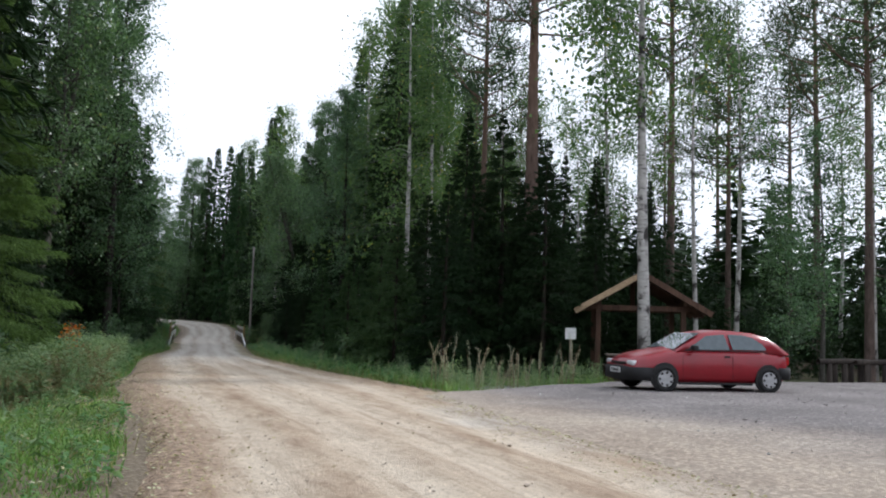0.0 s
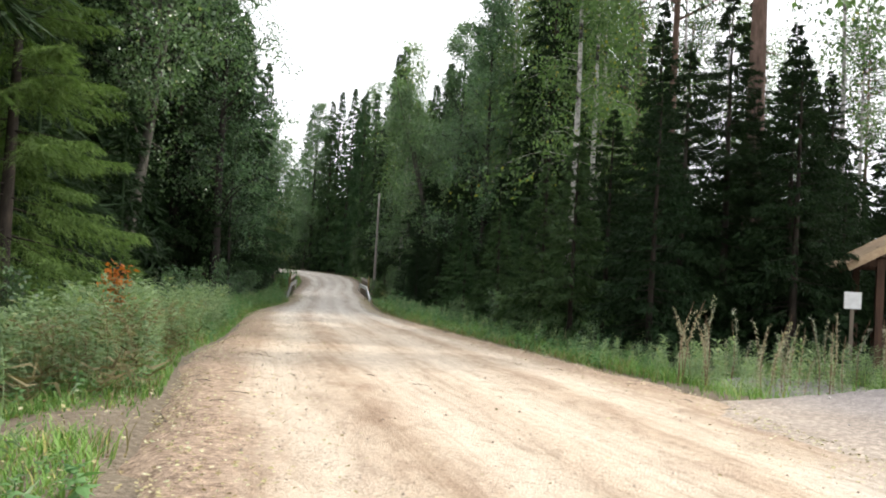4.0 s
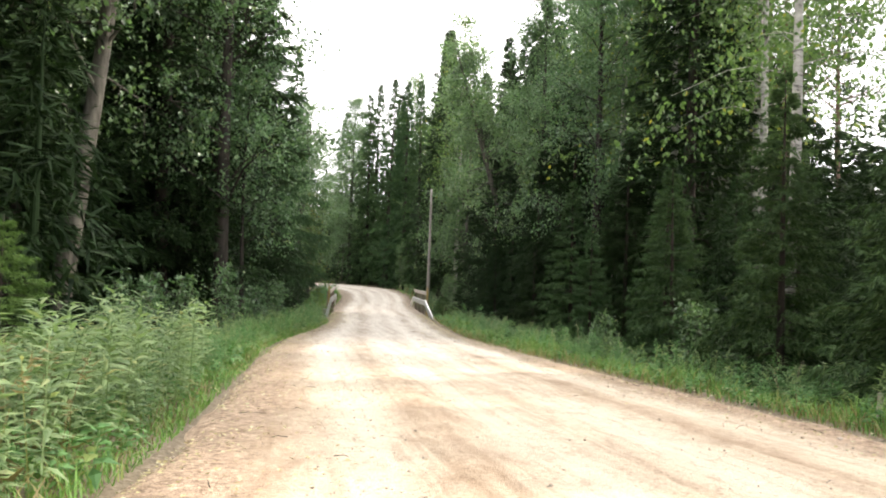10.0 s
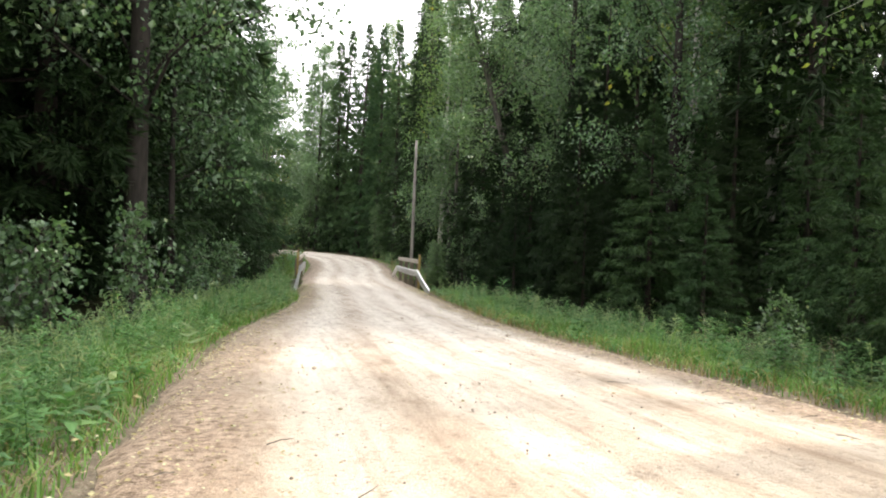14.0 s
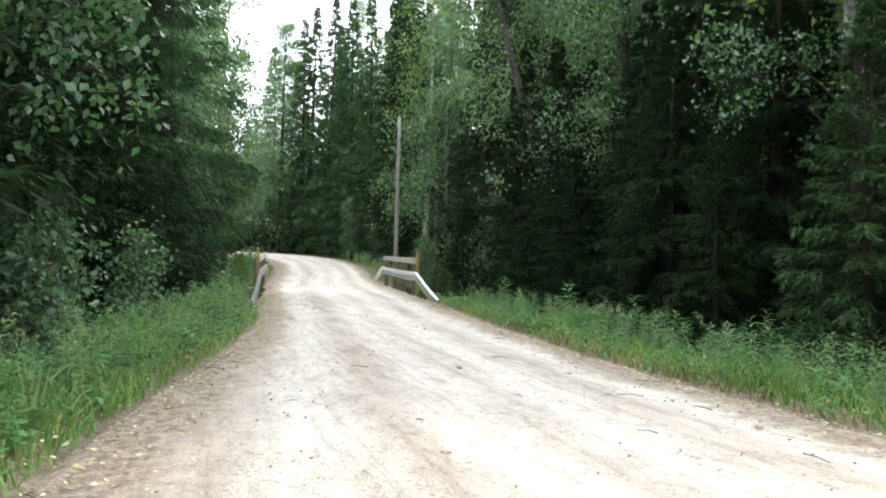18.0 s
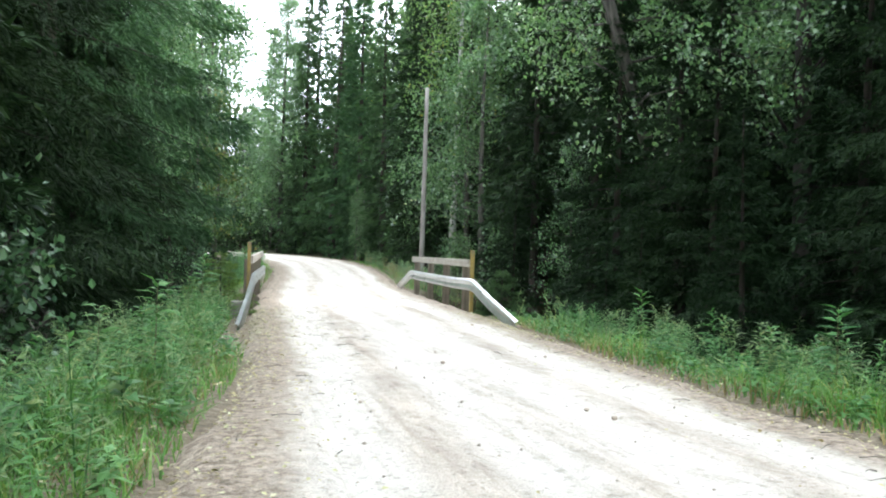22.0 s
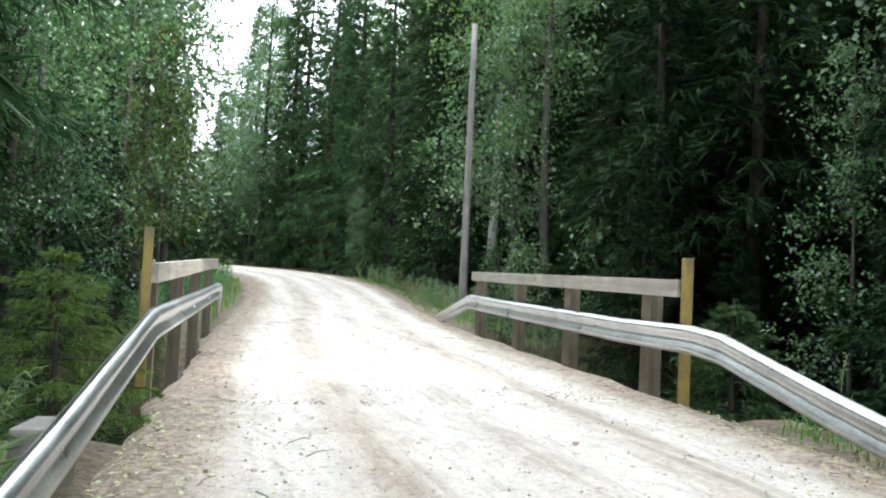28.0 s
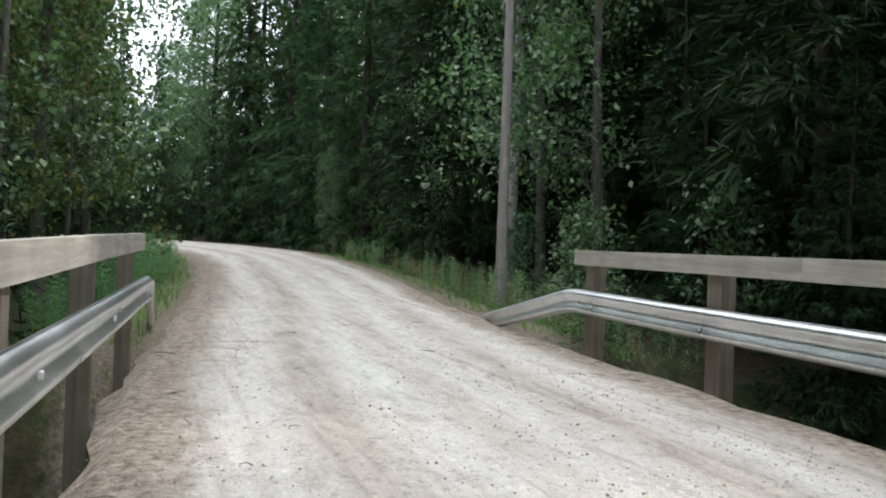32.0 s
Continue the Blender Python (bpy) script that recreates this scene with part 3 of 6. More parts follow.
def spruce_meshes(name, H, R, z0, levels, per, twigs, size, seed, mat, droop=0.5, ragged=0.3, stray=0.36, slim=0.155, fan=0.175):
    """Trunk and crown of a spruce: whorls of drooping boughs made of needle sprays."""
    g = np.random.default_rng(seed)
    wood = Soup()
    lean = g.normal(0, 0.012, 2)
    zs = np.linspace(-0.3, H, 9)
    r0 = 0.011 * H + 0.03
    wood.tube([(lean[0] * z, lean[1] * z, z) for z in zs], [r0 * (1.25 if z < 0.1 else 1 - 0.93 * z / H) for z in zs], 9)
    V, F, k = [], [], 0
    for z in (np.arange(levels) + g.uniform(0, 1, levels)) / levels * (H - z0) + z0:
        zc = z
        for j in range(per):
            z = min(H - 0.1, max(z0, zc + g.normal(0, 0.35 * (H - z0) / levels)))
            rel = (z - z0) / (H - z0)
            a = g.uniform(0, 2 * math.pi)
            L = (R * (1 - rel) ** 0.9 * (0.55 + 0.45 * min(1, rel * 6 + 0.35)) + 0.05 + 0.11 * min(1, 4 * (1 - rel))) * g.uniform(1 - ragged, 1.12)
            out = np.array([math.cos(a), math.sin(a), 0])
            side = np.array([-out[1], out[0], 0])
            dr = droop * (1.15 - 1.3 * rel)
            n = max(8, int(twigs * (0.45 + 0.55 * L / R)))
            m = max(4, n // 13)
            s = g.uniform(0.08, 1.0, m) ** 0.75
            node = np.array([lean[0] * z, lean[1] * z, z]) + out * (L * s)[:, None]
            node[:, 2] += L * (0.22 * (rel - 0.25) * s - dr * s * s + 0.68 * dr * s**3)
            sign = np.where(g.uniform(size=m) < 0.5, -1, 1)
            dn = out * g.uniform(0.35, 1.0, m)[:, None] + side * (sign * g.uniform(0.15, 1.0, m))[:, None]
            dn[:, 2] -= g.normal(0.16 + 0.45 * dr, 0.22, m)
            dn = unit(dn)
            reach = (fan * L + 0.08) * (1.3 - s) * g.uniform(0.7, 1.35, m)
            pick, u = g.integers(0, m, n), g.uniform(0, 1, n)
            p = node[pick] + dn[pick] * (reach[pick] * u)[:, None]
            p[:, 2] -= 0.35 * reach[pick] * u * u
            d = unit(dn[pick] + g.normal(0, stray, (n, 3)) - np.array([0, 0, 0.12]))
            ln = size * g.uniform(0.6, 1.4, n) * (0.6 + 0.4 * L / R)
            nm = unit(np.array([0, 0, 1.0]) + g.normal(0, 0.8, (n, 3)))
            v, f = needle_tris(p, d, nm, ln, ln * slim * g.uniform(0.7, 1.3, n))
            V.append(v)
            F.append(f + k)
            k += len(v)
            if j < 2 and L > 0.6:
                q = np.array([lean[0] * z, lean[1] * z, z])
                ss = np.array([0, 0.45, 0.8])
                pts = [q + out * L * t + np.array([0, 0, L * (0.22 * (rel - 0.25) * t - dr * t * t + 0.68 * dr * t**3)]) for t in ss]
                wood.tube(pts, [0.007 + 0.006 * L, 0.005 + 0.0025 * L, 0.002], 4)
    for z in np.linspace(0.8, max(z0, 1.2), max(2, int(z0 * 6))):
        a, L = g.uniform(0, 6.28), g.uniform(0.4, 1.3)
        wood.tube([(0, 0, z), (math.cos(a) * L * 0.5, math.sin(a) * L * 0.5, z - 0.05), (math.cos(a) * L, math.sin(a) * L, z - 0.3)], [0.012, 0.008, 0.003], 4)
    crown = mesh_of(name + "_crown", np.concatenate(V), np.concatenate(F), mat)
    return wood.mesh(name + "_trunk", M_BARK_SPRUCE, True), crown


def limb_tree_meshes(name, H, r0, bark, leaf, n_limbs, n_leaves, leaf_size, seed, first=0.35, spread=0.22, droop=0.0, lean=(0.0, 0.0), fork=0.0, clump=0.5, up=0.7, bare=0.0, twin=2, twigs=True):
    """Trunk with limbs and twigs, and a crown of single leaves gathered in clumps round the twigs."""
    g = np.random.default_rng(seed)
    wood, anchors = Soup(), []
    bend = g.normal(0, 0.015 * H, 2)

    def spine(t):
        return np.array([lean[0] * H * t + bend[0] * math.sin(3 * t), lean[1] * H * t + bend[1] * math.sin(2.6 * t + 1), H * t])

    lr = 0.55 if bark is M_BARK_BIRCH else 1.0
    ts = np.linspace(-0.01, 1, 14)
    wood.tube([spine(t) for t in ts], [r0 * (1.3 if t < 0.01 else (1 - 0.92 * t)) for t in ts], 10)
    stems = [(spine, 1.0, first)]
    if fork:
        fa = g.uniform(0, 6.28)

        def second(t):
            b = spine(fork)
            return b + np.array([math.cos(fa) * H * 0.10 * t**0.7, math.sin(fa) * H * 0.10 * t**0.7, (H - b[2]) * 0.93 * t])

        wood.tube([second(t) for t in np.linspace(0, 1, 10)], [r0 * (1 - 0.92 * fork) * 0.75 * (1 - 0.9 * t) for t in np.linspace(0, 1, 10)], 8)
        stems.append((second, 0.9, 0.1))
    for i in range(n_limbs):
        fn, sc, f0 = stems[i % len(stems)]
        t = f0 + (1 - f0) * ((i + g.uniform(0, 1)) / n_limbs) ** 0.95
        t = min(t, 0.985)
        base, a = fn(t), g.uniform(0, 6.28)
        rel = (t - f0) / (1 - f0)
        L = H * spread * (1 - 0.72 * rel) * g.uniform(0.6, 1.15)
        el = g.uniform(0.15, up + 0.25)
        d = np.array([math.cos(a) * math.cos(el), math.sin(a) * math.cos(el), math.sin(el)])
        pts = [base]
        for s in (0.35, 0.7, 1.0):
            pts.append(base + d * L * s + np.array([0, 0, -droop * L * s * s]) + g.normal(0, 0.05 * L, 3))
        wood.tube(pts, [lr * r0 * 0.24 * (1 - 0.6 * t), lr * r0 * 0.14 * (1 - 0.6 * t), lr * r0 * 0.07, 0.004], 5)
        if g.uniform() < bare:
            continue
        for s, w in ((0.45, 0.8), (0.7, 1.0), (0.95, 1.2)):
            k = min(2, int(s * 3))
            q = np.array(pts[k]) * (1 - (s * 3 - k)) + np.array(pts[min(3, k + 1)]) * (s * 3 - k)
            for _ in range(twin):
                e = q + g.normal(0, 0.20 * L, 3) * np.array([1, 1, 0.7])
                if droop:
                    e[2] -= abs(g.normal(0, 0.35)) * droop
                if twigs:
                    wood.tube([q, (q + e) / 2 + np.array([0, 0, 0.04]), e], [0.012, 0.008, 0.003], 3)
                anchors.append((e, w))
    A, W = np.array([a for a, _ in anchors]), np.array([w for _, w in anchors])
    pick = g.choice(len(A), n_leaves, p=W / W.sum())
    sc = np.array([1, 1, 0.75 + 0.8 * droop]) * clump
    p = A[pick] + g.normal(0, 1, (n_leaves, 3)) * sc * g.uniform(0.25, 1, (n_leaves, 1))
    if droop:
        p[:, 2] -= 0.3 * droop
    d = g.normal(0, 1, (n_leaves, 3))
    d[:, 2] -= 0.7 + droop
    nm = unit(g.normal(0, 0.6, (n_leaves, 3)) + np.array([0, 0, 0.9]))
    ln = leaf_size * g.uniform(0.65, 1.35, n_leaves)
    v, f = leaf_quads(p, unit(d), nm, ln, ln * 0.72)
    return wood.mesh(name + "_trunk", bark, True), mesh_of(name + "_crown", v, f, leaf)


def pine_meshes(name, H, r0, seed, crown_from=0.6):
    g = np.random.default_rng(seed)
    wood, V, F, k = Soup(), [], [], 0
    bend = g.normal(0, 0.1, 2)
    ts = np.linspace(-0.01, 1, 13)
    sp = [np.array([bend[0] * math.sin(3 * t), bend[1] * math.sin(2 * t), H * t]) for t in ts]
    wood.tube(sp, [r0 * (1.2 if t < 0.01 else 1 - 0.8 * t) for t in ts], 12)
    for i in range(34):
        t = crown_from + (1 - crown_from) * i / 34
        base = np.array([bend[0] * math.sin(3 * t), bend[1] * math.sin(2 * t), H * t])
        a, L = g.uniform(0, 6.28), H * 0.13 * (1.1 - 0.7 * i / 34) * g.uniform(0.6, 1.2)
        d = np.array([math.cos(a), math.sin(a), g.uniform(-0.1, 0.5)])
        pts = [base, base + d * L * 0.5, base + d * L + np.array([0, 0, 0.12 * L])]
        wood.tube(pts, [0.055, 0.035, 0.012], 5)
        n = 190
        c = np.array(pts)[g.integers(1, 3, n)] + g.normal(0, 1, (n, 3)) * np.array([0.42, 0.42, 0.2])
        dd = unit(g.normal(0, 1, (n, 3)) + np.array([0, 0, 0.5]) + d * 0.5)
        v, f = needle_tris(c, dd, unit(g.normal(0, 1, (n, 3))), g.uniform(0.16, 0.32, n), g.uniform(0.05, 0.09, n))
        V.append(v)
        F.append(f + k)
        k += len(v)
    for i in range(7):
        t, a, L = g.uniform(0.2, crown_from), g.uniform(0, 6.28), g.uniform(0.4, 1.2)
        b = np.array([0, 0, H * t])
        wood.tube([b, b + np.array([math.cos(a) * L, math.sin(a) * L, -0.1])], [0.03, 0.008], 4)
    return wood.mesh(name + "_trunk", M_BARK_PINE, True), mesh_of(name + "_crown", np.concatenate(V), np.concatenate(F), M_PINE)


MODELS = {}


def model(kind, trunk, crown, label, category, group):
    """Keeps the two meshes and the words of a kind of tree, for plant() to use."""
    MODELS[kind] = [trunk, crown, label, category, group]


UNDERGROWTH = []


def plant(kind, x, y, scale=1.0, turn=None, label="", sink=0.05, tilt=0.0):
    trunk, crown, text, category, group = MODELS[kind]
    z = float(ground_height(np.array([x]), np.array([y]))[0]) - sink
    t = rng.uniform(0, 360) if turn is None else turn
    name = {"tree": "tree", "spruce": "spruce_tree", "birch": "birch_tree", "pine": "pine_tree", "alder": "alder_tree", "shrub": "shrub", "aspen": "aspen_tree"}[category]
    ob = thing(name, pose(x, y, z, 0, tilt, t) @ Matrix.Diagonal((scale, scale, scale, 1)), label or text, category + " tree" if category not in ("tree", "shrub") else category, group)
    part("trunk" if category != "shrub" else "stem", trunk, None, ob)
    part("crown" if category != "shrub" else "foliage", crown, None, ob)
    return ob


for i in range(3):
    model(f"spruce_near_{i}", *spruce_meshes(f"spruce_near_{i}", 11, 2.5, 0.5, 50, 5, 350, 0.19, 20 + i, M_SPRUCE_SHADED, stray=0.34, slim=0.19, fan=0.22), "dense dark green spruce with drooping boughs", "spruce", "spruces beside the road")
    model(f"spruce_light_{i}", *spruce_meshes(f"spruce_light_{i}", 9, 2.1, 0.5, 44, 5, 350, 0.18, 30 + i, M_SPRUCE_SKYLIT, stray=0.34, slim=0.19, fan=0.22), "lighter green young spruce with hanging boughs", "spruce", "spruces beside the road")
    model(f"spruce_tall_{i}", *spruce_meshes(f"spruce_tall_{i}", 19, 2.6, 1.4, 96, 7, 54, 0.46, 40 + i, M_SPRUCE_SHADED, 0.45, 0.4), "tall narrow dark spruce in the forest", "spruce", "tall forest spruces")
    model(f"spruce_under_{i}", *spruce_meshes(f"spruce_under_{i}", 7, 1.9, 0.15, 28, 5, 22, 0.54, 90 + i, M_SPRUCE_SHADED, 0.5, 0.35), "shaded undergrowth spruce between the trunks", "spruce", "undergrowth spruces")
    model(f"birch_{i}", *limb_tree_meshes(f"birch_{i}", 18, 0.15, M_BARK_BIRCH, M_BIRCH, 44, 8200, 0.125, 50 + i, 0.34, 0.16, 0.55, clump=0.42, twigs=False, twin=3), "slender white-barked birch with hanging twigs", "birch", "birches in the wood")
    model(f"leafy_{i}", *limb_tree_meshes(f"leafy_{i}", 14, 0.15, M_BARK_GREY, M_ALDER, 36, 8600, 0.145, 60 + i, 0.12, 0.27, 0.15, clump=0.5, twigs=False, twin=3), "leafy grey alder with dense green foliage", "alder", "alders at the forest edge")
    model(f"shrub_{i}", *limb_tree_meshes(f"shrub_{i}", 2.2, 0.025, M_BARK_GREY, M_ALDER, 22, 1000, 0.10, 70 + i, 0.05, 0.42, 0.0, clump=0.22), "small leafy shrub with shining leaves", "shrub", "shrubs at the forest edge")
model("spruce_hero", *spruce_meshes("spruce_hero", 14, 3.0, 0.5, 56, 5, 1350, 0.14, 47, M_SPRUCE_SHADED, 0.62, 0.3, 0.27, 0.12, 0.22), "broad dark spruce with long drooping boughs", "spruce", "spruces beside the road")
model("spruce_hero_light", *spruce_meshes("spruce_hero_light", 13, 3.3, 0.3, 50, 5, 1250, 0.14, 48, M_SPRUCE_LIGHT, 0.62, 0.3, 0.27, 0.12, 0.21), "broad light green spruce hanging over the grass", "spruce", "spruces beside the road")
model("spruce_bush_light", *spruce_meshes("spruce_bush_light", 2.8, 1.25, 0.1, 28, 5, 520, 0.075, 45, M_SPRUCE_LIGHT, 0.35, 0.4), "low bright green young spruce", "spruce", "spruces beside the road")
model("spruce_hero_green", *spruce_meshes("spruce_hero_green", 14, 3.1, 1.9, 54, 5, 1300, 0.14, 147, M_SPRUCE_SKYLIT, 0.62, 0.35, 0.27, 0.12, 0.22), "broad green spruce with long drooping boughs", "spruce", "spruces beside the road")
model("spruce_bush", *spruce_meshes("spruce_bush", 2.7, 1.3, 0.1, 30, 5, 560, 0.075, 44, M_SPRUCE_SKYLIT, 0.35, 0.4), "bushy young spruce crowding the bridge end", "spruce", "spruces beside the road")
model("leafy_hero", *limb_tree_meshes("leafy_hero", 17, 0.2, M_BARK_DARK, M_ALDER, 60, 30000, 0.095, 58, 0.16, 0.2, 0.12, clump=0.42, up=0.85), "large alder with dense shining leaves over the verge", "alder", "alders at the forest edge")
model("spruce_mature", *spruce_meshes("spruce_mature", 18, 2.9, 1.0, 76, 5, 300, 0.20, 49, M_SPRUCE_SHADED, 0.5, 0.35, slim=0.25, fan=0.21), "tall dense dark spruce at the forest edge", "spruce", "tall forest spruces")
model("spruce_sapling", *spruce_meshes("spruce_sapling", 3.5, 1.25, 1.7, 18, 4, 420, 0.085, 61, M_SPRUCE_LIGHT, 0.3, 0.4), "thin young spruce with open flat boughs", "spruce", "spruces beside the road")
model("alder_hanging", *limb_tree_meshes("alder_hanging", 9, 0.09, M_BARK_DARK, M_ALDER, 30, 3600, 0.115, 83, 0.3, 0.19, 0.32, clump=0.3, up=0.6), "slender alder whose leafy branches hang low over the verge", "alder", "alders at the forest edge")
model("spruce_dense", *spruce_meshes("spruce_dense", 19, 2.7, 0.8, 96, 6, 76, 0.34, 149, M_SPRUCE_SKYLIT, 0.6, 0.55, slim=0.22, fan=0.22), "tall dense dark spruce beyond the bend", "spruce", "tall forest spruces")
model("spruce_bare", *spruce_meshes("spruce_bare", 17, 2.4, 4.5, 62, 6, 52, 0.46, 46, M_SPRUCE_SHADED, 0.45, 0.4), "forest spruce with a bare lower trunk", "spruce", "tall forest spruces")
model("birch_thin", *limb_tree_meshes("birch_thin", 18, 0.14, M_BARK_BIRCH, M_BIRCH, 34, 3600, 0.12, 53, 0.40, 0.15, 0.5, clump=0.45), "slender birch with a thin airy crown", "birch", "birches in the wood")
model("birch_thin_1", *limb_tree_meshes("birch_thin_1", 17, 0.12, M_BARK_BIRCH, M_BIRCH, 28, 3000, 0.12, 54, 0.45, 0.14, 0.5, clump=0.45), "slender birch with a thin airy crown", "birch", "birches in the wood")
model("alder_thin", *limb_tree_meshes("alder_thin", 16, 0.11, M_BARK_GREY, M_ALDER, 30, 3200, 0.14, 52, 0.35, 0.16, 0.2, clump=0.45), "thin grey-stemmed alder with an airy crown", "alder", "alders at the forest edge")
model("yellow_tree", *limb_tree_meshes("yellow_tree", 8, 0.06, M_BARK_GREY, M_YELLOW_LEAF, 30, 2600, 0.13, 51, 0.2, 0.2, 0.15, clump=0.35), "young tree with yellowing leaves", "tree", "")
model("pine_0", *pine_meshes("pine_0", 22, 0.34, 80), "tall straight pine with reddish bark", "pine", "pines by the parking place")
model("pine_1", *pine_meshes("pine_1", 20, 0.19, 81, 0.55), "tall slim pine with a high crown", "pine", "pines by the parking place")
model("birch_big", *limb_tree_meshes("birch_big", 19, 0.21, M_BARK_BIRCH, M_BIRCH, 40, 7500, 0.16, 56, 0.42, 0.17, 0.5, clump=0.55), "stout white birch with black-scarred bark", "birch", "birches in the wood")
model("aspen_lean", *limb_tree_meshes("aspen_lean", 16, 0.24, M_BARK_GREY, M_ALDER, 52, 17000, 0.125, 57, 0.28, 0.24, 0.25, lean=(0.17, 0.0), fork=0.36, clump=0.5), "leaning grey-barked forked tree with dense leaves", "tree", "")


# ---- tree plan ----
def near(kind, n=3):
    return kind if kind in MODELS else f"{kind}_{int(rng.integers(0, n))}"


# foreground trees, each by itself
plant("pine_0", 14.4, 28.2, 1.0)
plant("pine_1", 14.9, 34.5, 1.05)
plant("birch_big", 14.6, 20.85, 1.0, label="stout white birch with scarred bark beside the shelter")
plant("birch_thin", 19.6, 31.5, 1.0)
plant("birch_1", 11.0, 34.2, 1.0)
plant("pine_1", 21.0, 28.5, 1.1)
plant("birch_thin_1", 20.5, 26.0, 0.95)
plant("pine_1", 25.5, 22.5, 1.0)
plant("birch_thin", 27.5, 24.0, 1.0)
plant("birch_thin_1", 24.0, 28.0, 1.05)
plant("birch_thin", 31.0, 27.5, 1.05)
plant("pine_1", 30.0, 22.0, 1.0)
plant("birch_1", 13.8, 46.0, 1.2)
plant("birch_2", 12.7, 48.1, 1.15)
plant("spruce_hero", 11.4, 50.9, 0.74)
plant("spruce_hero", 11.0, 42.8, 0.46)
plant("spruce_hero", 10.9, 47.4, 0.66)
plant("leafy_hero", 12.0, 55.2, 1.0)
plant("leafy_hero", 11.0, 45.6, 0.9)
plant("spruce_hero", 11.9, 25.4, 0.66)
plant("spruce_hero", 13.3, 24.9, 0.6)
for x, y, s in [(18.6, 30.2, 0.5), (20.2, 33.0, 0.55), (22.0, 36.0, 0.6), (19.4, 28.2, 0.42), (23.0, 33.0, 0.5), (21.2, 30.2, 0.45)]:
    plant("spruce_mature", x, y, s)
plant("spruce_mature", 15.6, 30.6, 0.62)
plant("spruce_mature", 12.6, 31.0, 0.6)
plant("spruce_mature", 18.4, 33.0, 0.55)
plant("aspen_lean", -4.1, 36.9, 1.05, turn=0, tilt=-4)
plant("spruce_bare", -1.98, 46.6, 1.2, label="heavy old spruce with a bare dark lower trunk")
plant("spruce_hero_green", -1.0, 58.4, 1.22, label="broad dark spruce whose boughs reach over the rail")
plant("spruce_hero_light", -3.7, 22.4, 0.82)
plant("spruce_bush_light", -2.9, 30.0, 0.9, label="low bright green young spruce behind the weeds")
plant("leafy_hero", -1.1, 42.2, 1.15, turn=rng.uniform(0, 360) + 150, label="large leafy tree leaning over the road edge")
plant("spruce_hero", -2.0, 52.8, 0.85)
plant("spruce_hero", -1.5, 54.4, 1.0)
plant("leafy_hero", 0.0, 69.2, 0.72, label="alder with shining leaves on the creek bank")
plant("spruce_mature", -3.0, 46.8, 0.9)

# spruces along the right-hand verge
for x, y, k, s in [(9.2, 23.9, "spruce_near", 0.62), (10.8, 25.6, "spruce_near", 0.7), (8.7, 27.4, "spruce_light", 0.66), (10.4, 29.2, "spruce_near", 0.62), (9.3, 31.6, "spruce_light", 0.66), (8.9, 35.0, "spruce_light", 0.56), (10.8, 33.4, "spruce_light", 0.49), (9.9, 37.6, "spruce_light", 0.54), (9.0, 40.4, "spruce_light", 0.41),
                   (9.6, 43.8, "spruce_light", 0.58), (11.3, 47.2, "spruce_near", 0.64), (10.2, 49.8, "spruce_near", 0.62), (11.2, 53.0, "spruce_near", 0.7), (10.9, 56.4, "spruce_near", 0.6), (12.6, 23.6, "spruce_near", 0.65), (13.2, 26.6, "spruce_near", 0.62), (12.0, 28.6, "spruce_light", 0.7), (11.6, 41.0, "spruce_light", 0.51), (11.8, 36.0, "spruce_light", 0.51), (11.4, 44.6, "spruce_light", 0.6), (12.6, 39.2, "spruce_light", 0.57), (12.9, 50.4, "spruce_near", 0.75), (13.2, 54.8, "spruce_near", 0.8), (9.2, 46.6, "spruce_near", 0.36), (9.4, 53.2, "spruce_near", 0.36)]:
    plant(near(k), x, y, s * rng.uniform(0.95, 1.05))
# left-hand verge, dense and dark
for x, y, k, s in [(-3.0, 43.5, "spruce_mature", 1.1), (-2.3, 51.2, "spruce_mature", 0.95), (-3.4, 49.0, "spruce_mature", 1.0), (-3.8, 47.0, "spruce_mature", 1.1), (-4.0, 53.6, "spruce_mature", 1.1), (-4.9, 57.5, "spruce_near", 1.3),
                   (-6.6, 16.0, "spruce_light", 1.2), (-7.6, 24.5, "spruce_near", 1.4), (-5.8, 28.8, "spruce_hero", 1.0), (-7.4, 33.0, "spruce_mature", 1.0), (-6.0, 40.0, "spruce_mature", 1.1), (-4.6, 44.8, "spruce_mature", 1.1), (-7.0, 12.0, "spruce_near", 1.2), (-6.2, 37.4, "spruce_mature", 1.2), (-8.5, 29.0, "spruce_near", 1.2)]:
    plant(near(k), x, y, s * rng.uniform(0.95, 1.05))
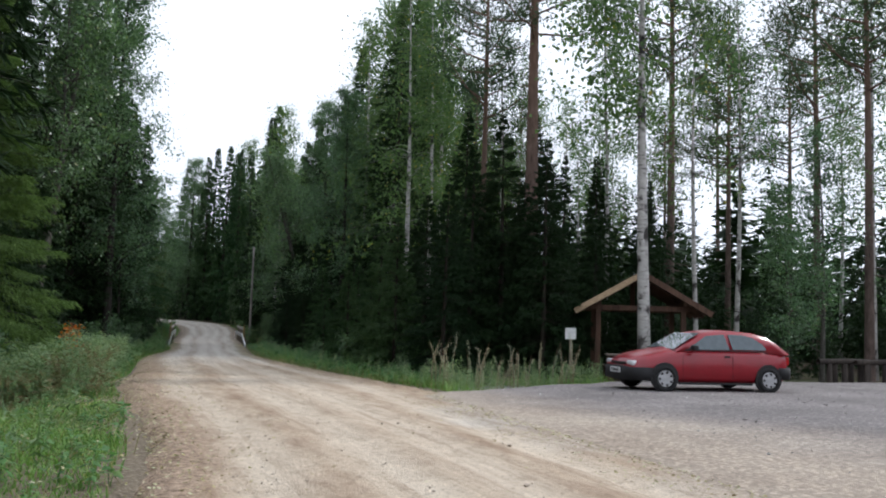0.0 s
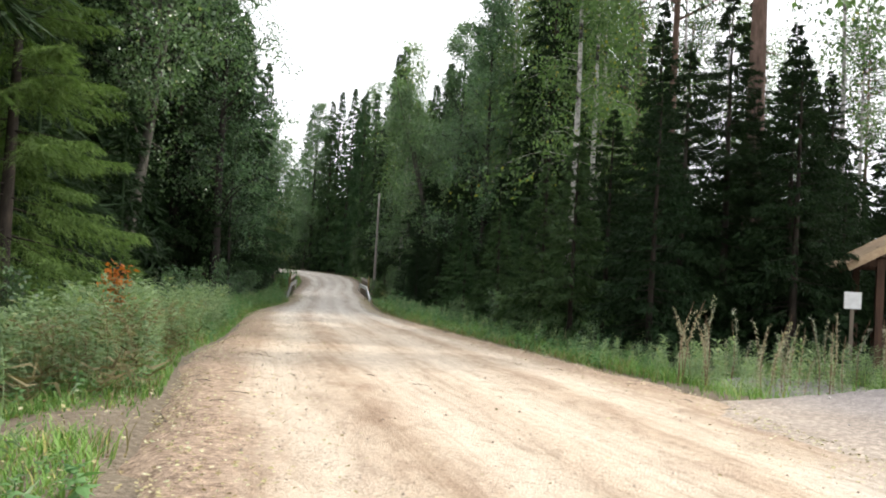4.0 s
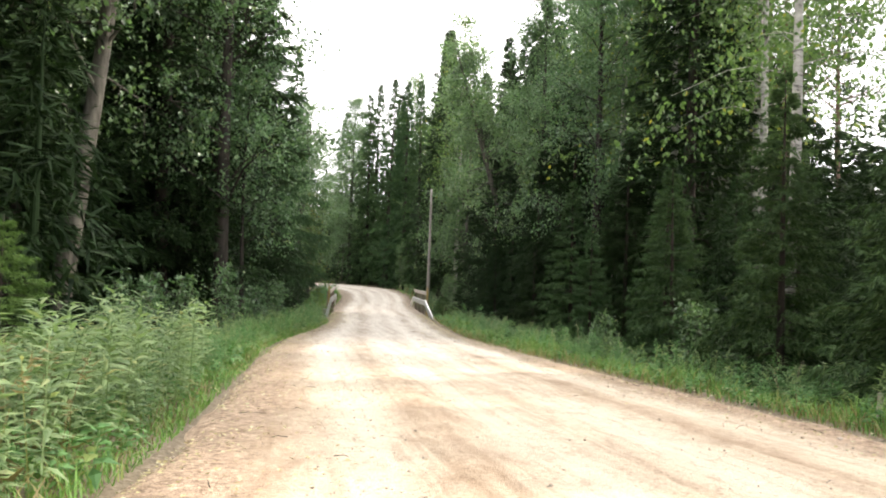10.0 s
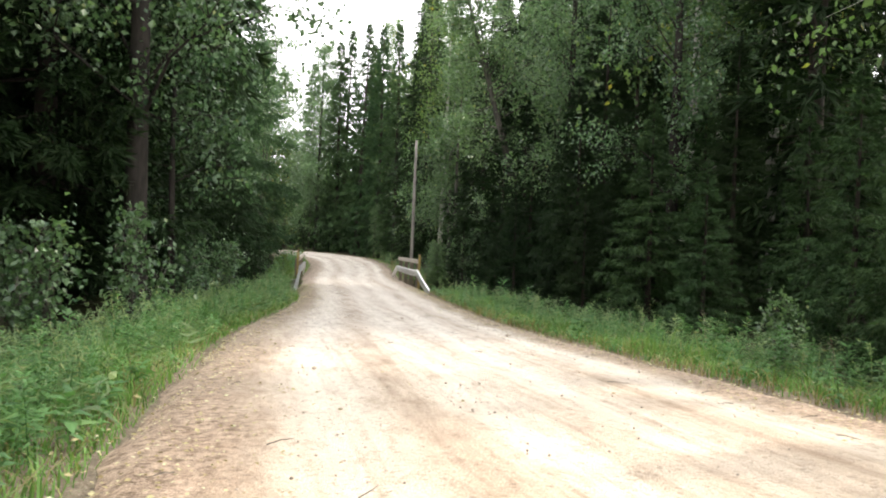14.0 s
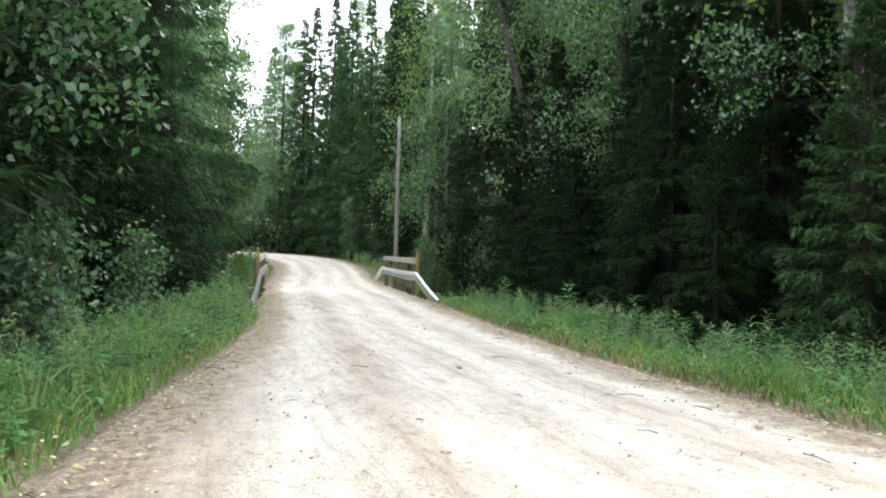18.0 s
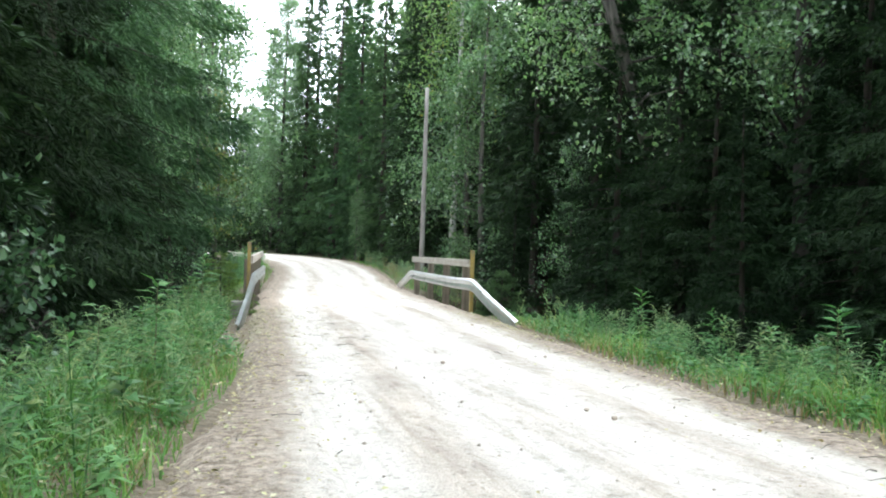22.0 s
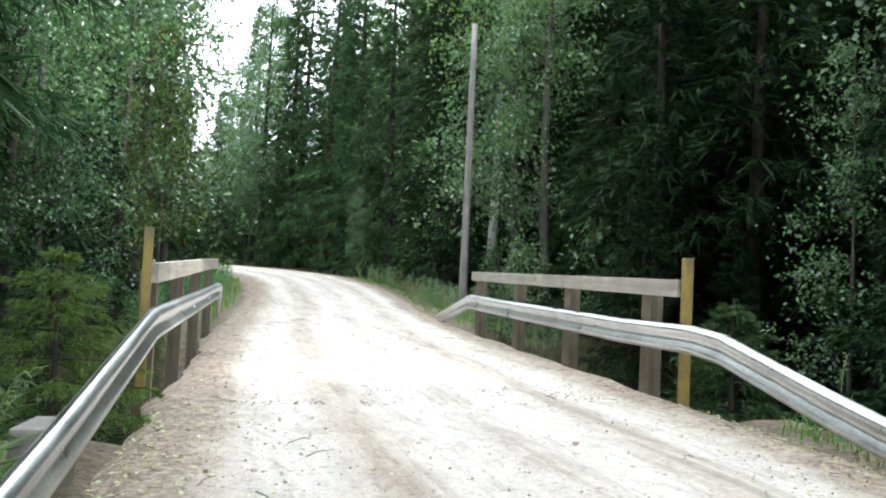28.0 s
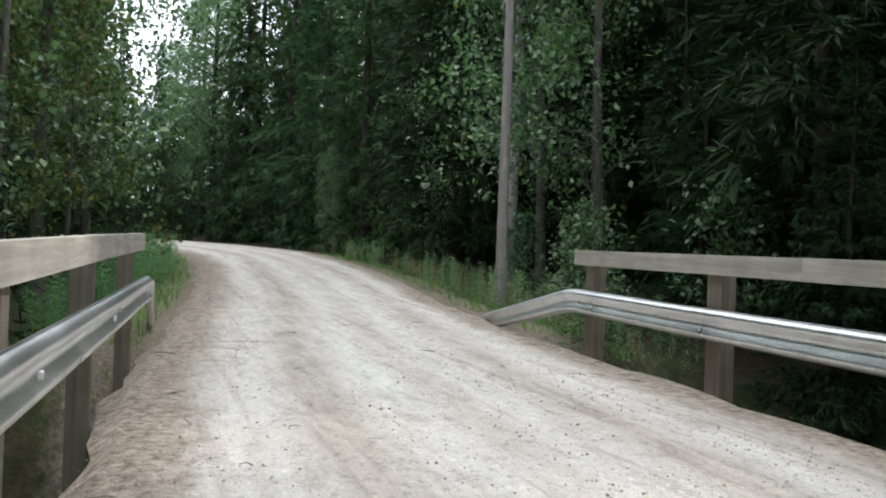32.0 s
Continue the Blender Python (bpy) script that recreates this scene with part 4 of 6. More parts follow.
# beyond the bridge, both sides
for x, y, k, s in [(-0.2, 73.0, "leafy", 0.85), (0.9, 76.0, "alder_thin", 0.85), (1.5, 79.5, "leafy", 1.0), (1.9, 85.0, "leafy", 0.95), (-2.0, 68.5, "spruce_near", 1.2), (-3.0, 72.5, "spruce_mature", 1.1), (0.0, 90.0, "spruce_dense", 1.1), (-1.7, 81.0, "spruce_tall", 1.1), (-4.5, 62.5, "leafy", 0.8), (-0.7, 59.4, "spruce_near", 0.7), (-1.6, 61.4, "spruce_near", 0.9), (-0.6, 66.8, "spruce_near", 0.7), (-2.8, 64.6, "spruce_near", 1.0), (0.4, 71.0, "spruce_under", 0.7), (-1.2, 70.0, "spruce_under", 0.9), (0.9, 73.8, "spruce_under", 0.6), (-3.2, 77.5, "spruce_under", 1.0), (-0.2, 80.6, "spruce_under", 1.0), (0.6, 87.0, "spruce_under", 1.0),
                   (13.4, 74.6, "spruce_under", 0.9), (13.4, 78.0, "leafy", 1.05), (13.8, 82.0, "leafy", 1.1), (13.2, 86.0, "leafy", 0.8), (13.4, 90.5, "spruce_dense", 1.09), (12.4, 97.0, "spruce_dense", 1.14), (14.8, 99.0, "spruce_dense", 1.28), (11.6, 102.0, "spruce_dense", 1.19), (17.0, 106.0, "spruce_dense", 1.42), (8.6, 111.0, "spruce_dense", 1.09), (6.8, 112.5, "leafy_hero", 1.22), (9.1, 111.5, "spruce_dense", 1.19), (10.2, 106.5, "spruce_dense", 1.14), (8.2, 118.0, "leafy_hero", 1.05), (6.9, 126.0, "spruce_bare", 1.3), (10.6, 96.5, "leafy", 0.32), (13.4, 83.2, "birch", 1.33), (12.7, 86.0, "spruce_tall", 1.25), (3.6, 115.0, "spruce_dense", 0.62), (1.6, 116.0, "spruce_dense", 0.7), (-1.5, 117.5, "leafy_hero", 0.85), (4.6, 120.0, "leafy_hero", 0.75), (13.4, 110.0, "birch", 1.3),
                   (14.6, 69.6, "spruce_bare", 1.0), (15.5, 65.6, "alder_thin", 1.0), (20.0, 67.2, "alder_thin", 1.1), (17.2, 63.4, "alder_thin", 0.95), (12.9, 70.6, "spruce_bare", 0.85), (15.8, 72.0, "spruce_bare", 1.1), (17.0, 75.0, "spruce_bare", 1.1), (15.4, 58.5, "leafy", 1.1), (12.6, 58.8, "spruce_near", 0.7), (16.4, 66.0, "spruce_under", 0.9), (14.8, 64.0, "spruce_under", 0.8), (18.5, 65.0, "spruce_under", 1.0)]:
    plant(near(k), x, y, s * rng.uniform(0.95, 1.05))
plant("aspen_lean", 12.95, 60.2, 0.95, turn=172, tilt=7, label="heavy grey trunk leaning over the creek bank")
plant("yellow_tree", 1.9, 79.0, 1.0)
plant("yellow_tree", 1.0, 76.8, 0.7)
plant("alder_thin", 10.6, 62.3, 0.42, label="young alder leaning over the creek bank")
plant("spruce_bush", 8.62, 61.75, 1.08, sink=0.05, label="young spruce crowding the yellow bridge post")
plant("spruce_sapling", 2.08, 60.7, 0.74, tilt=-6, label="thin young spruce leaning behind the bent end of the rail")
for x, y, s in [(-0.4, 43.6, 0.8), (-3.2, 43.0, 0.9), (-0.9, 48.8, 0.9), (-0.1, 51.4, 0.95), (-2.6, 39.4, 0.8), (11.3, 74.6, 1.1), (11.8, 71.5, 1.2), (12.0, 76.6, 1.0), (9.4, 71.0, 0.6), (8.3, 32.8, 0.75), (8.6, 31.9, 0.6), (7.9, 36.4, 0.6), (8.2, 24.6, 0.5), (0.6, 66.6, 0.9), (0.9, 64.4, 0.9), (0.4, 62.6, 0.8), (2.4, 75.2, 0.6), (-4.6, 15.6, 0.9), (-3.0, 20.5, 0.7), (12.2, 79.5, 1.0)]:
    plant(near("shrub"), x, y, s)

# the depth of the wood
spots = [(o.location.x, o.location.y) for o in scene.objects if o.type == "EMPTY"]


def fill(x0, x1, y0, y1, n, kinds, gap, keep, lo=0.85, hi=1.2):
    made = 0
    for _ in range(n * 12):
        if made >= n:
            break
        x, y = rng.uniform(x0, x1), rng.uniform(y0, y1)
        if float(off_road(np.array([x]), np.array([y]))[0]) < keep or (x > 4 and y < float(parking_edge(x)) + 1.5) or (12 < x < 19 and 19 < y < 26):
            continue
        if abs(y - 65.1) < 3.2 and abs(x - 5) < 7.5 or (abs(y - 65.0 - 0.12 * (x - 5)) < 2.4 and 5 < x < 26) or (-1 < x < 12.5 and y > 105 and hi > 1) or (hi > 1 and keep == 4.5 and x > 0.36 * (y + 1)) or any((x - a) ** 2 + (y - b) ** 2 < gap * gap for a, b in spots):
            continue
        spots.append((x, y))
        k = kinds[int(rng.integers(0, len(kinds)))]
        kk, sc = near(k), rng.uniform(lo, hi)
        if kk.startswith("spruce_under"):
            UNDERGROWTH.append((kk, x, y, sc, rng.uniform(0, 6.28)))
        else:
            plant(kk, x, y, sc)
        made += 1


MIXED = ["spruce_tall", "spruce_tall", "spruce_bare", "birch", "leafy"]
fill(-24, -4.5, 12, 60, 60, ["spruce_tall", "spruce_tall", "spruce_bare", "spruce_tall"], 2.0, 4.0, 0.95, 1.25)
fill(-22, -1, 60, 98, 34, MIXED, 2.4, 3.6)
fill(11, 28, 40, 58, 40, ["birch", "spruce_bare", "birch", "birch", "leafy", "spruce_tall"], 2.2, 4.5, 0.95, 1.25)
fill(12, 26, 60, 84, 26, ["spruce_bare", "spruce_tall"], 2.2, 4.2, 0.95, 1.25)
fill(12, 32, 68, 112, 44, MIXED, 2.3, 3.4, 0.95, 1.25)
fill(17, 42, 32, 56, 16, ["birch_thin", "pine_1", "birch_thin_1"], 3.2, 4)
fill(13, 46, 28, 58, 70, ["spruce_under"], 2.0, 4, 0.6, 0.95)
fill(15, 25, 58, 76, 44, ["spruce_under"], 1.3, 3.2, 0.6, 1.0)
fill(10.6, 15, 56.5, 74, 18, ["spruce_near"], 1.5, 2.6, 0.4, 0.85)
fill(12.5, 24, 27, 46, 22, ["spruce_near", "spruce_near", "spruce_light"], 2.2, 4, 0.4, 0.62)
fill(13.0, 30, 60, 74, 34, ["spruce_bare", "spruce_bare", "spruce_tall"], 1.7, 3.6, 0.85, 1.05)
fill(9.8, 13, 52, 60, 9, ["spruce_near"], 1.3, 2.3, 0.2, 0.42)
fill(-28, 22, 112, 136, 36, ["spruce_dense", "spruce_dense", "birch", "spruce_tall"], 2.6, 3, 1.0, 1.3)
fill(30, 48, 20, 30, 5, ["birch_thin", "pine_1"], 4.0, 4)
fill(-24, -6, -18, 12, 20, ["spruce_tall", "birch", "spruce_tall"], 3.0, 4)
fill(8, 44, -44, -24, 20, ["spruce_tall", "birch"], 3.2, 4)
# young trees between the trunks
fill(-13, -2, 20, 60, 34, ["spruce_under"], 1.6, 3.4, 0.5, 1.0)
fill(-12, 0, 60, 98, 24, ["spruce_under", "shrub"], 1.6, 3.2, 0.5, 1.0)
fill(10, 20, 24, 62, 44, ["spruce_under"], 1.5, 4.5, 0.5, 1.0)
fill(12, 24, 66, 112, 40, ["spruce_under", "spruce_under", "leafy"], 1.6, 3.6, 0.45, 0.85)
fill(-14, 14, 108, 128, 44, ["spruce_under", "leafy"], 1.8, 3.0, 0.5, 1.0)
fill(17, 48, 20, 34, 30, ["spruce_under", "leafy"], 2.2, 4.0, 0.4, 0.8)

# low leaves along the left verge
plant("alder_hanging", -0.6, 43.6, 0.95, turn=40)
for x, y, k, s, a in [(-0.75, 39.3, 0, 0.9, 10), (-1.5, 37.6, 1, 0.85, 130), (-0.3, 44.6, 2, 0.95, 250), (-2.0, 35.4, 0, 0.8, 200), (0.35, 48.0, 1, 0.8, 70), (-1.9, 32.6, 2, 0.75, 320)]:
    plant(f"shrub_{k}", x, y, s, turn=a)


def undergrowth():
    """The young spruces deep between the trunks, too many to pick apart, as one mass."""
    V, F, k = [], [], 0
    for kind, x, y, s, a in UNDERGROWTH:
        for me in MODELS[kind][:2]:
            v = np.empty(len(me.vertices) * 3, np.float32)
            me.vertices.foreach_get("co", v)
            v = v.reshape(-1, 3) * s
            z = float(ground_height(np.array([x]), np.array([y]))[0]) - 0.05
            V.append(np.stack([v[:, 0] * math.cos(a) - v[:, 1] * math.sin(a) + x, v[:, 0] * math.sin(a) + v[:, 1] * math.cos(a) + y, v[:, 2] + z], 1))
            F.extend([[i + k for i in p.vertices] for p in me.polygons])
            k += len(v)
    return mesh_of("undergrowth_spruces", np.concatenate(V), F, M_SPRUCE_SHADED)


tagged(new("undergrowth_spruces", undergrowth()), "dark young spruces crowded between the forest trunks", "undergrowth", kind="stuff")


def far_woods():
    """Distant spruces and birches that close the view all round, as one mass. Unseen ones behind the camera are added
    for light and reflections.
    """
    g = np.random.default_rng(99)
    V, F, k = [], [], 0
    count = 0
    while count < 900:
        x, y = g.uniform(-75, 95), g.uniform(-75, 185)
        inner = (-24 < x < 30 and -18 < y < 134) or (-28 < x < 46 and -46 < y < 34)
        if inner or off_road(np.array([x]), np.array([y]))[0] < 5:
            continue
        count += 1
        H, R = g.uniform(9.5, 13.5) if x > 20 and y < 75 else g.uniform(12, 17) if (-5 < x < 25 and y > 120) else g.uniform(14, 22), g.uniform(1.8, 2.8)
        z0 = float(ground_height(np.array([x]), np.array([y]))[0])
        n = 150
        rel = g.uniform(0, 1, n) ** 1.2
        a = g.uniform(0, 6.28, n)
        out = np.stack([np.cos(a), np.sin(a), np.zeros(n)], 1)
        L = R * (1 - rel) + 0.25
        p = np.stack([np.full(n, x), np.full(n, y), z0 + 0.3 + rel * (H - 0.3)], 1) + out * (L * g.uniform(0.0, 0.5, n))[:, None]
        d = out.copy()
        d[:, 2] = -0.55 * (1 - rel) + 0.1 + g.normal(0, 0.2, n)
        v, f = needle_tris(p, unit(d), unit(g.normal(0, 0.4, (n, 3)) + np.array([0, 0, 1.0])), L * g.uniform(0.6, 1.1, n) + 0.2, L * g.uniform(0.35, 0.7, n) + 0.15)
        V.append(v)
        F.append(f + k)
        k += len(v)
    return mesh_of("far_woods", np.concatenate(V), np.concatenate(F), M_SPRUCE_SHADED)


tagged(new("far_woods", far_woods()), "dense dark spruce forest in the distance", "forest", kind="stuff")


# ---- bridge ----
def bridge_x(y, side):
    return 2.665 + 0.0757 * (y - 61.0) if side < 0 else 7.632 + 0.065 * (y - 61.0)


def bridge_z(y):
    return -0.60 + 0.012 * (y - 61.0)


def timber(name, p, q, w, h, mat, parent, label=""):
    """A squared timber from p to q."""
    p, q = Vector(p), Vector(q)
    L = (q - p).length
    bm = boxed(-w / 2, w / 2, -h / 2, h / 2, 0, L, bevel=min(w, h) * 0.06)
    ob = part(name, bm, mat, parent, label)
    ob.matrix_parent_inverse = Matrix()
    base = parent.matrix_world.inverted() if parent else Matrix()
    d = (q - p).normalized()
    up = Vector((0, 0, 1)) if abs(d.z) < 0.9 else Vector((0, 1, 0))
    y = (up - d * up.dot(d)).normalized()
    x = y.cross(d)
    ob.matrix_basis = base @ Matrix.Translation(p) @ Matrix((x, y, d)).transposed().to_4x4()
    return ob


bridge = thing("bridge_deck", pose(5.0, 65.2, -0.6), "concrete bridge deck buried under road gravel", "bridge")
bm = bmesh.new()
for s, (yy0, yy1) in ((0, (60.9, 70.4)),):
    vs = [bm.verts.new((bridge_x(y, sd) - sd * 0.12 - 5.0, y - 65.2, z)) for z in (-0.50, -0.045) for y, sd in ((yy0, -1), (yy0, 1), (yy1, 1), (yy1, -1))]
    for f in ((3, 2, 1, 0), (4, 5, 6, 7), (0, 1, 5, 4), (1, 2, 6, 5), (2, 3, 7, 6), (3, 0, 4, 7)):
        bm.faces.new([vs[i] for i in f])
part("deck_slab", bm, M_CONCRETE, bridge)
for y in (61.2, 70.1):
    bm = boxed(bridge_x(y, -1) - 5.3, bridge_x(y, 1) - 4.7, y - 65.2 - 0.35, y - 65.2 + 0.35, -2.2, -0.5, bevel=0.03)
    part("abutment", bm, M_CONCRETE, bridge)

PROFILE = [(0.0, 0.155), (0.028, 0.150), (0.078, 0.115), (0.080, 0.075), (0.030, 0.030), (0.026, 0.0), (0.030, -0.030), (0.080, -0.075), (0.078, -0.115), (0.028, -0.150), (0.0, -0.155)]


def w_beam(points, side):
    """A corrugated steel rail along a polyline: points of the beam's middle line."""
    s, bm = 0.9, bmesh.new()
    rows = []
    for i, p in enumerate(points):
        row = []
        for t in (0, 1):
            for u, v in PROFILE:
                row.append(bm.verts.new((p[0] - side * (u * s - 0.006 * t), p[1], p[2] + v * s)))
        rows.append(row)
    n = len(PROFILE)
    for a, b in zip(rows, rows[1:]):
        for t in (0, n):
            for k in range(n - 1):
                q = (a[t + k], a[t + k + 1], b[t + k + 1], b[t + k])
                bm.faces.new(q if (t == 0) == (side > 0) else q[::-1])
        for k in (0, n - 1):
            bm.faces.new((a[k], b[k], b[k + n], a[k + n]))
    for f in bm.faces:
        f.smooth = True
    return bm


def railing(side):
    right = side > 0
    r = thing("bridge_railing", pose(0, 0, 0), "galvanised guard rail and weathered timber handrail on bridge posts", "railing", "bridge railings")
    ys = [62.05, 64.44, 66.77, 69.22] if right else [62.05, 64.45, 66.9, 69.55]
    edge = lambda y: (bridge_x(y, side) + side * 0.02, y, bridge_z(y) + 1.115 - (0.0 if right else 0.09 * max(0.0, (69 - y) / 7.4)))
    for y in ys:
        x = bridge_x(y, side) + side * 0.12
        timber("post", (x, y, bridge_z(y) - 0.55), (x, y, edge(y)[2] + 0.01), 0.15, 0.20, M_WOOD_POST, r)
    y0, y1 = (61.28, 69.55) if right else (61.62, 70.1)
    ym = 65.6 if right else 66.9
    timber("handrail_board", edge(y0), edge(ym), 0.065, 0.175, M_WOOD_GREY, r)
    timber("handrail_board", edge(ym + 0.004), edge(y1), 0.062, 0.172, M_WOOD_GREY, r)
    yp = 61.2 if right else 61.5
    xp = bridge_x(yp, side) + side * (0.06 if right else 0.07)
    timber("marker_post", (xp, yp, bridge_z(yp) - 0.5), (xp, yp, bridge_z(yp) + 1.42), 0.085 if right else 0.075, 0.085, M_YELLOW, r, "worn yellow painted marker post")
    rx = lambda y: bridge_x(y, side) - side * 0.02
    rail = lambda y, dz=0.0, dx=0.0: (rx(y) + dx, y, bridge_z(y) + 0.60 + dz)
    ends = [rail(57.05, -0.62, 0.0), rail(58.9, -0.28, -0.04), rail(60.3, 0.0, -0.05), rail(60.9, 0.03)] if right else [rail(55.9, -0.64, -0.03), rail(58.2, -0.36, 0.0), rail(60.7, -0.06), rail(61.2, 0.0)]
    far = [rail(69.45, 0.01), rail(69.75, -0.02), rail(72.95, -0.58, 0.1)] if right else [rail(70.2, 0.01), rail(70.5, -0.03), rail(72.6, -0.6, -0.15)]
    part("guard_rail", w_beam(ends + [rail(62.6), rail(65.0), rail(67.4)] + far, side), M_STEEL, r, "galvanised corrugated steel beam with bent-down ends")
    for y in ys[1:]:
        x, z = rx(y) - side * 0.075, bridge_z(y) + 0.60
        part("bolt", boxed(x - 0.012, x + 0.012, y - 0.02, y + 0.02, z - 0.02, z + 0.02, bevel=0.006), M_STEEL, r)
    for y in (63.2, 67.6):
        x, z = rx(y) - side * 0.004, bridge_z(y) + 0.60
        part("splice_bolt", boxed(x - 0.012 - side * 0.028, x + 0.012 - side * 0.028, y - 0.012, y + 0.012, z - 0.012, z + 0.012, bevel=0.004), M_STEEL, r)


railing(1)
railing(-1)
block = thing("concrete_block", pose(2.36, 58.62, -0.54, 0, 0, -8), "squat concrete block beside the rail end", "block")
part("block", boxed(-0.11, 0.11, -0.2, 0.2, -0.6, 0.2, bevel=0.02), M_CONCRETE, block)

# ---- utility pole ----
px_, py_ = 10.1, 76.2
pz_ = float(ground_height(np.array([px_]), np.array([py_]))[0])
pole = thing("utility_pole", pose(px_, py_, pz_), "bare grey wooden utility pole without wires", "pole")
sp = Soup()
hs = np.linspace(-0.4, 8.3, 9)
sp.tube([(0.0, 0.004 * math.sin(h), h) for h in hs], [0.115 - 0.0045 * h for h in hs], 14)
part("shaft", sp.mesh("pole_shaft", M_POLE, True), None, pole)


# ---- verge plants, grass, loose stones ----
def place_many(models, xs, ys, scales, g, lift=0.0, heights=None):
    """Copies of small plant arrays (verts, faces) set on the ground, as one set of arrays."""
    zs = ground_height(xs, ys) if heights is None else heights
    V, F, k = [], [], 0
    for x, y, z, s in zip(xs, ys, zs, scales):
        v, f = models[int(g.integers(0, len(models)))]
        a = g.uniform(0, 6.28)
        c, n = math.cos(a), math.sin(a)
        t = g.normal(0, 0.08, 2)
        w = np.stack([v[:, 0] * c - v[:, 1] * n + v[:, 2] * t[0], v[:, 0] * n + v[:, 1] * c + v[:, 2] * t[1], v[:, 2]], 1) * s + (x, y, z + lift)
        V.append(w)
        F.extend((f + k).tolist())
        k += len(w)
    return np.concatenate(V), F


def weed_array(g, height, leaves, length, width, droop=0.3, top=0.15):
    """A leafy stalk: lance-shaped leaves round a thin stem."""
    t = np.linspace(top, 1, leaves)
    a = np.arange(leaves) * 2.4 + g.uniform(0, 6)
    p = np.stack([0.02 * np.sin(3 * t), 0.02 * np.cos(2 * t), t * height], 1)
    d = unit(np.stack([np.cos(a), np.sin(a), 0.75 * t - droop + g.normal(0, 0.2, leaves)], 1))
    ln = length * (0.55 + 0.6 * np.sin(np.pi * np.clip(t * 0.9, 0, 1))) * g.uniform(0.8, 1.2, leaves)
    v, f = rib_leaves(p, d, unit(np.array([0, 0, 1.0]) + g.normal(0, 0.25, (leaves, 3))), ln, np.full(leaves, width) * g.uniform(0.8, 1.3, leaves), 0.08)
    sv = np.array([(-0.006, 0, 0), (0.006, 0, 0), (0.003, 0, height), (-0.003, 0, height)])
    return np.concatenate([v, sv]), np.concatenate([f, [[len(v), len(v) + 1, len(v) + 2, len(v) + 3]]])


def along_road(g, n, y0, y1, d0, d1, side, power=1.0):
    """Random spots beside the road, d0 to d1 metres off its edge."""
    ys = g.uniform(y0, y1, n)
    d = d0 + (d1 - d0) * g.uniform(0, 1, n) ** power
    line = SL if side < 0 else SR
    return np.interp(ys, line[:, 1][:430], line[:, 0][:430]) + side * d, ys


def stuff(name, v, f, mat, label, category):
    return tagged(new(name, mesh_of(name, np.asarray(v), f, mat)), label, category, kind="stuff")


gs = np.random.default_rng(11)
TALL = [weed_array(gs, gs.uniform(0.75, 1.1), 42, 0.155, 0.032) for _ in range(6)]
MEDIUM = [weed_array(gs, gs.uniform(0.4, 0.7), 38, 0.125, 0.024) for _ in range(6)]
LOW = [weed_array(gs, gs.uniform(0.12, 0.28), 13, 0.095, 0.045, 0.5, 0.3) for _ in range(5)]
BROAD = [weed_array(gs, gs.uniform(0.25, 0.45), 16, 0.14, 0.07, 0.35, 0.3) for _ in range(4)]


def panicle(g, h):
    """A thin arching grass stalk with a loose pale head."""
    n = 16
    t = np.concatenate([g.uniform(0.72, 1.0, n - 4), g.uniform(0.05, 0.4, 4)])
    bend = 0.28 * h
    p = np.stack([bend * t**2.5, 0 * t, t * h - 0.08 * h * t**4], 1)
    d = unit(np.stack([0.6 + g.normal(0, 0.4, n), g.normal(0, 0.5, n), g.uniform(-0.5, 0.6, n)], 1))
    ln = np.where(t > 0.5, g.uniform(0.05, 0.10, n), g.uniform(0.2, 0.34, n))
    v, f = rib_leaves(p, d, unit(g.normal(0, 1, (n, 3))), ln, np.where(t > 0.5, 0.012, 0.010), 0.2)
    s = np.array([0.0, 0.5, 0.8, 1.0])
    c = np.stack([bend * s**2.5, 0 * s, s * h - 0.08 * h * s**4], 1)
    sv = np.concatenate([c - [0, 0.0025, 0], c + [0, 0.0025, 0]])
    k = len(v)
    return np.concatenate([v, sv]), np.concatenate([f, [[k + i, k + i + 1, k + i + 5, k + i + 4] for i in range(3)]])


PANICLE = [panicle(gs, gs.uniform(0.5, 0.85)) for _ in range(6)]


def thicket(name, models, n, y0, y1, d0, d1, side, lo, hi, mat, label, power=1.0, keep=None):
    x, y = along_road(gs, n, y0, y1, d0, d1, side, power)
    ok = (trail(x, y) < 0.3) & ~rail_foot(x, y) & (True if keep is None else keep(x, y))
    x, y = x[ok], y[ok]
    v, f = place_many(models, x, y, gs.uniform(lo, hi, len(x)), gs)
    return stuff(name, v, f, mat, label, "weeds")


thicket("willowherb_thicket", TALL, 1650, 15.0, 31, 0.22, 4.2, -1, 0.6, 1.2, M_WEED, "dense grey-green willowherb thicket beside the road", 0.8)
thicket("withered_weeds", TALL, 100, 15.0, 22, 0.4, 3.4, -1, 0.6, 1.0, M_WEED_DRY, "withered brownish weeds at the thicket edge")
thicket("verge_weeds_left", MEDIUM, 900, 28, 58.6, 0.3, 2.6, -1, 0.45, 1.05, M_WEED_FRESH, "fresh green weeds along the verge")
thicket("verge_weeds_right", MEDIUM, 900, 21, 58.0, 1.1, 3.2, 1, 0.6, 1.2, M_WEED_FRESH, "fresh green weeds along the ditch")
thicket("tall_verge_weeds_right", TALL, 380, 20, 58.0, 1.2, 3.4, 1, 0.6, 0.95, M_WEED, "taller grey-green stalks along the ditch")
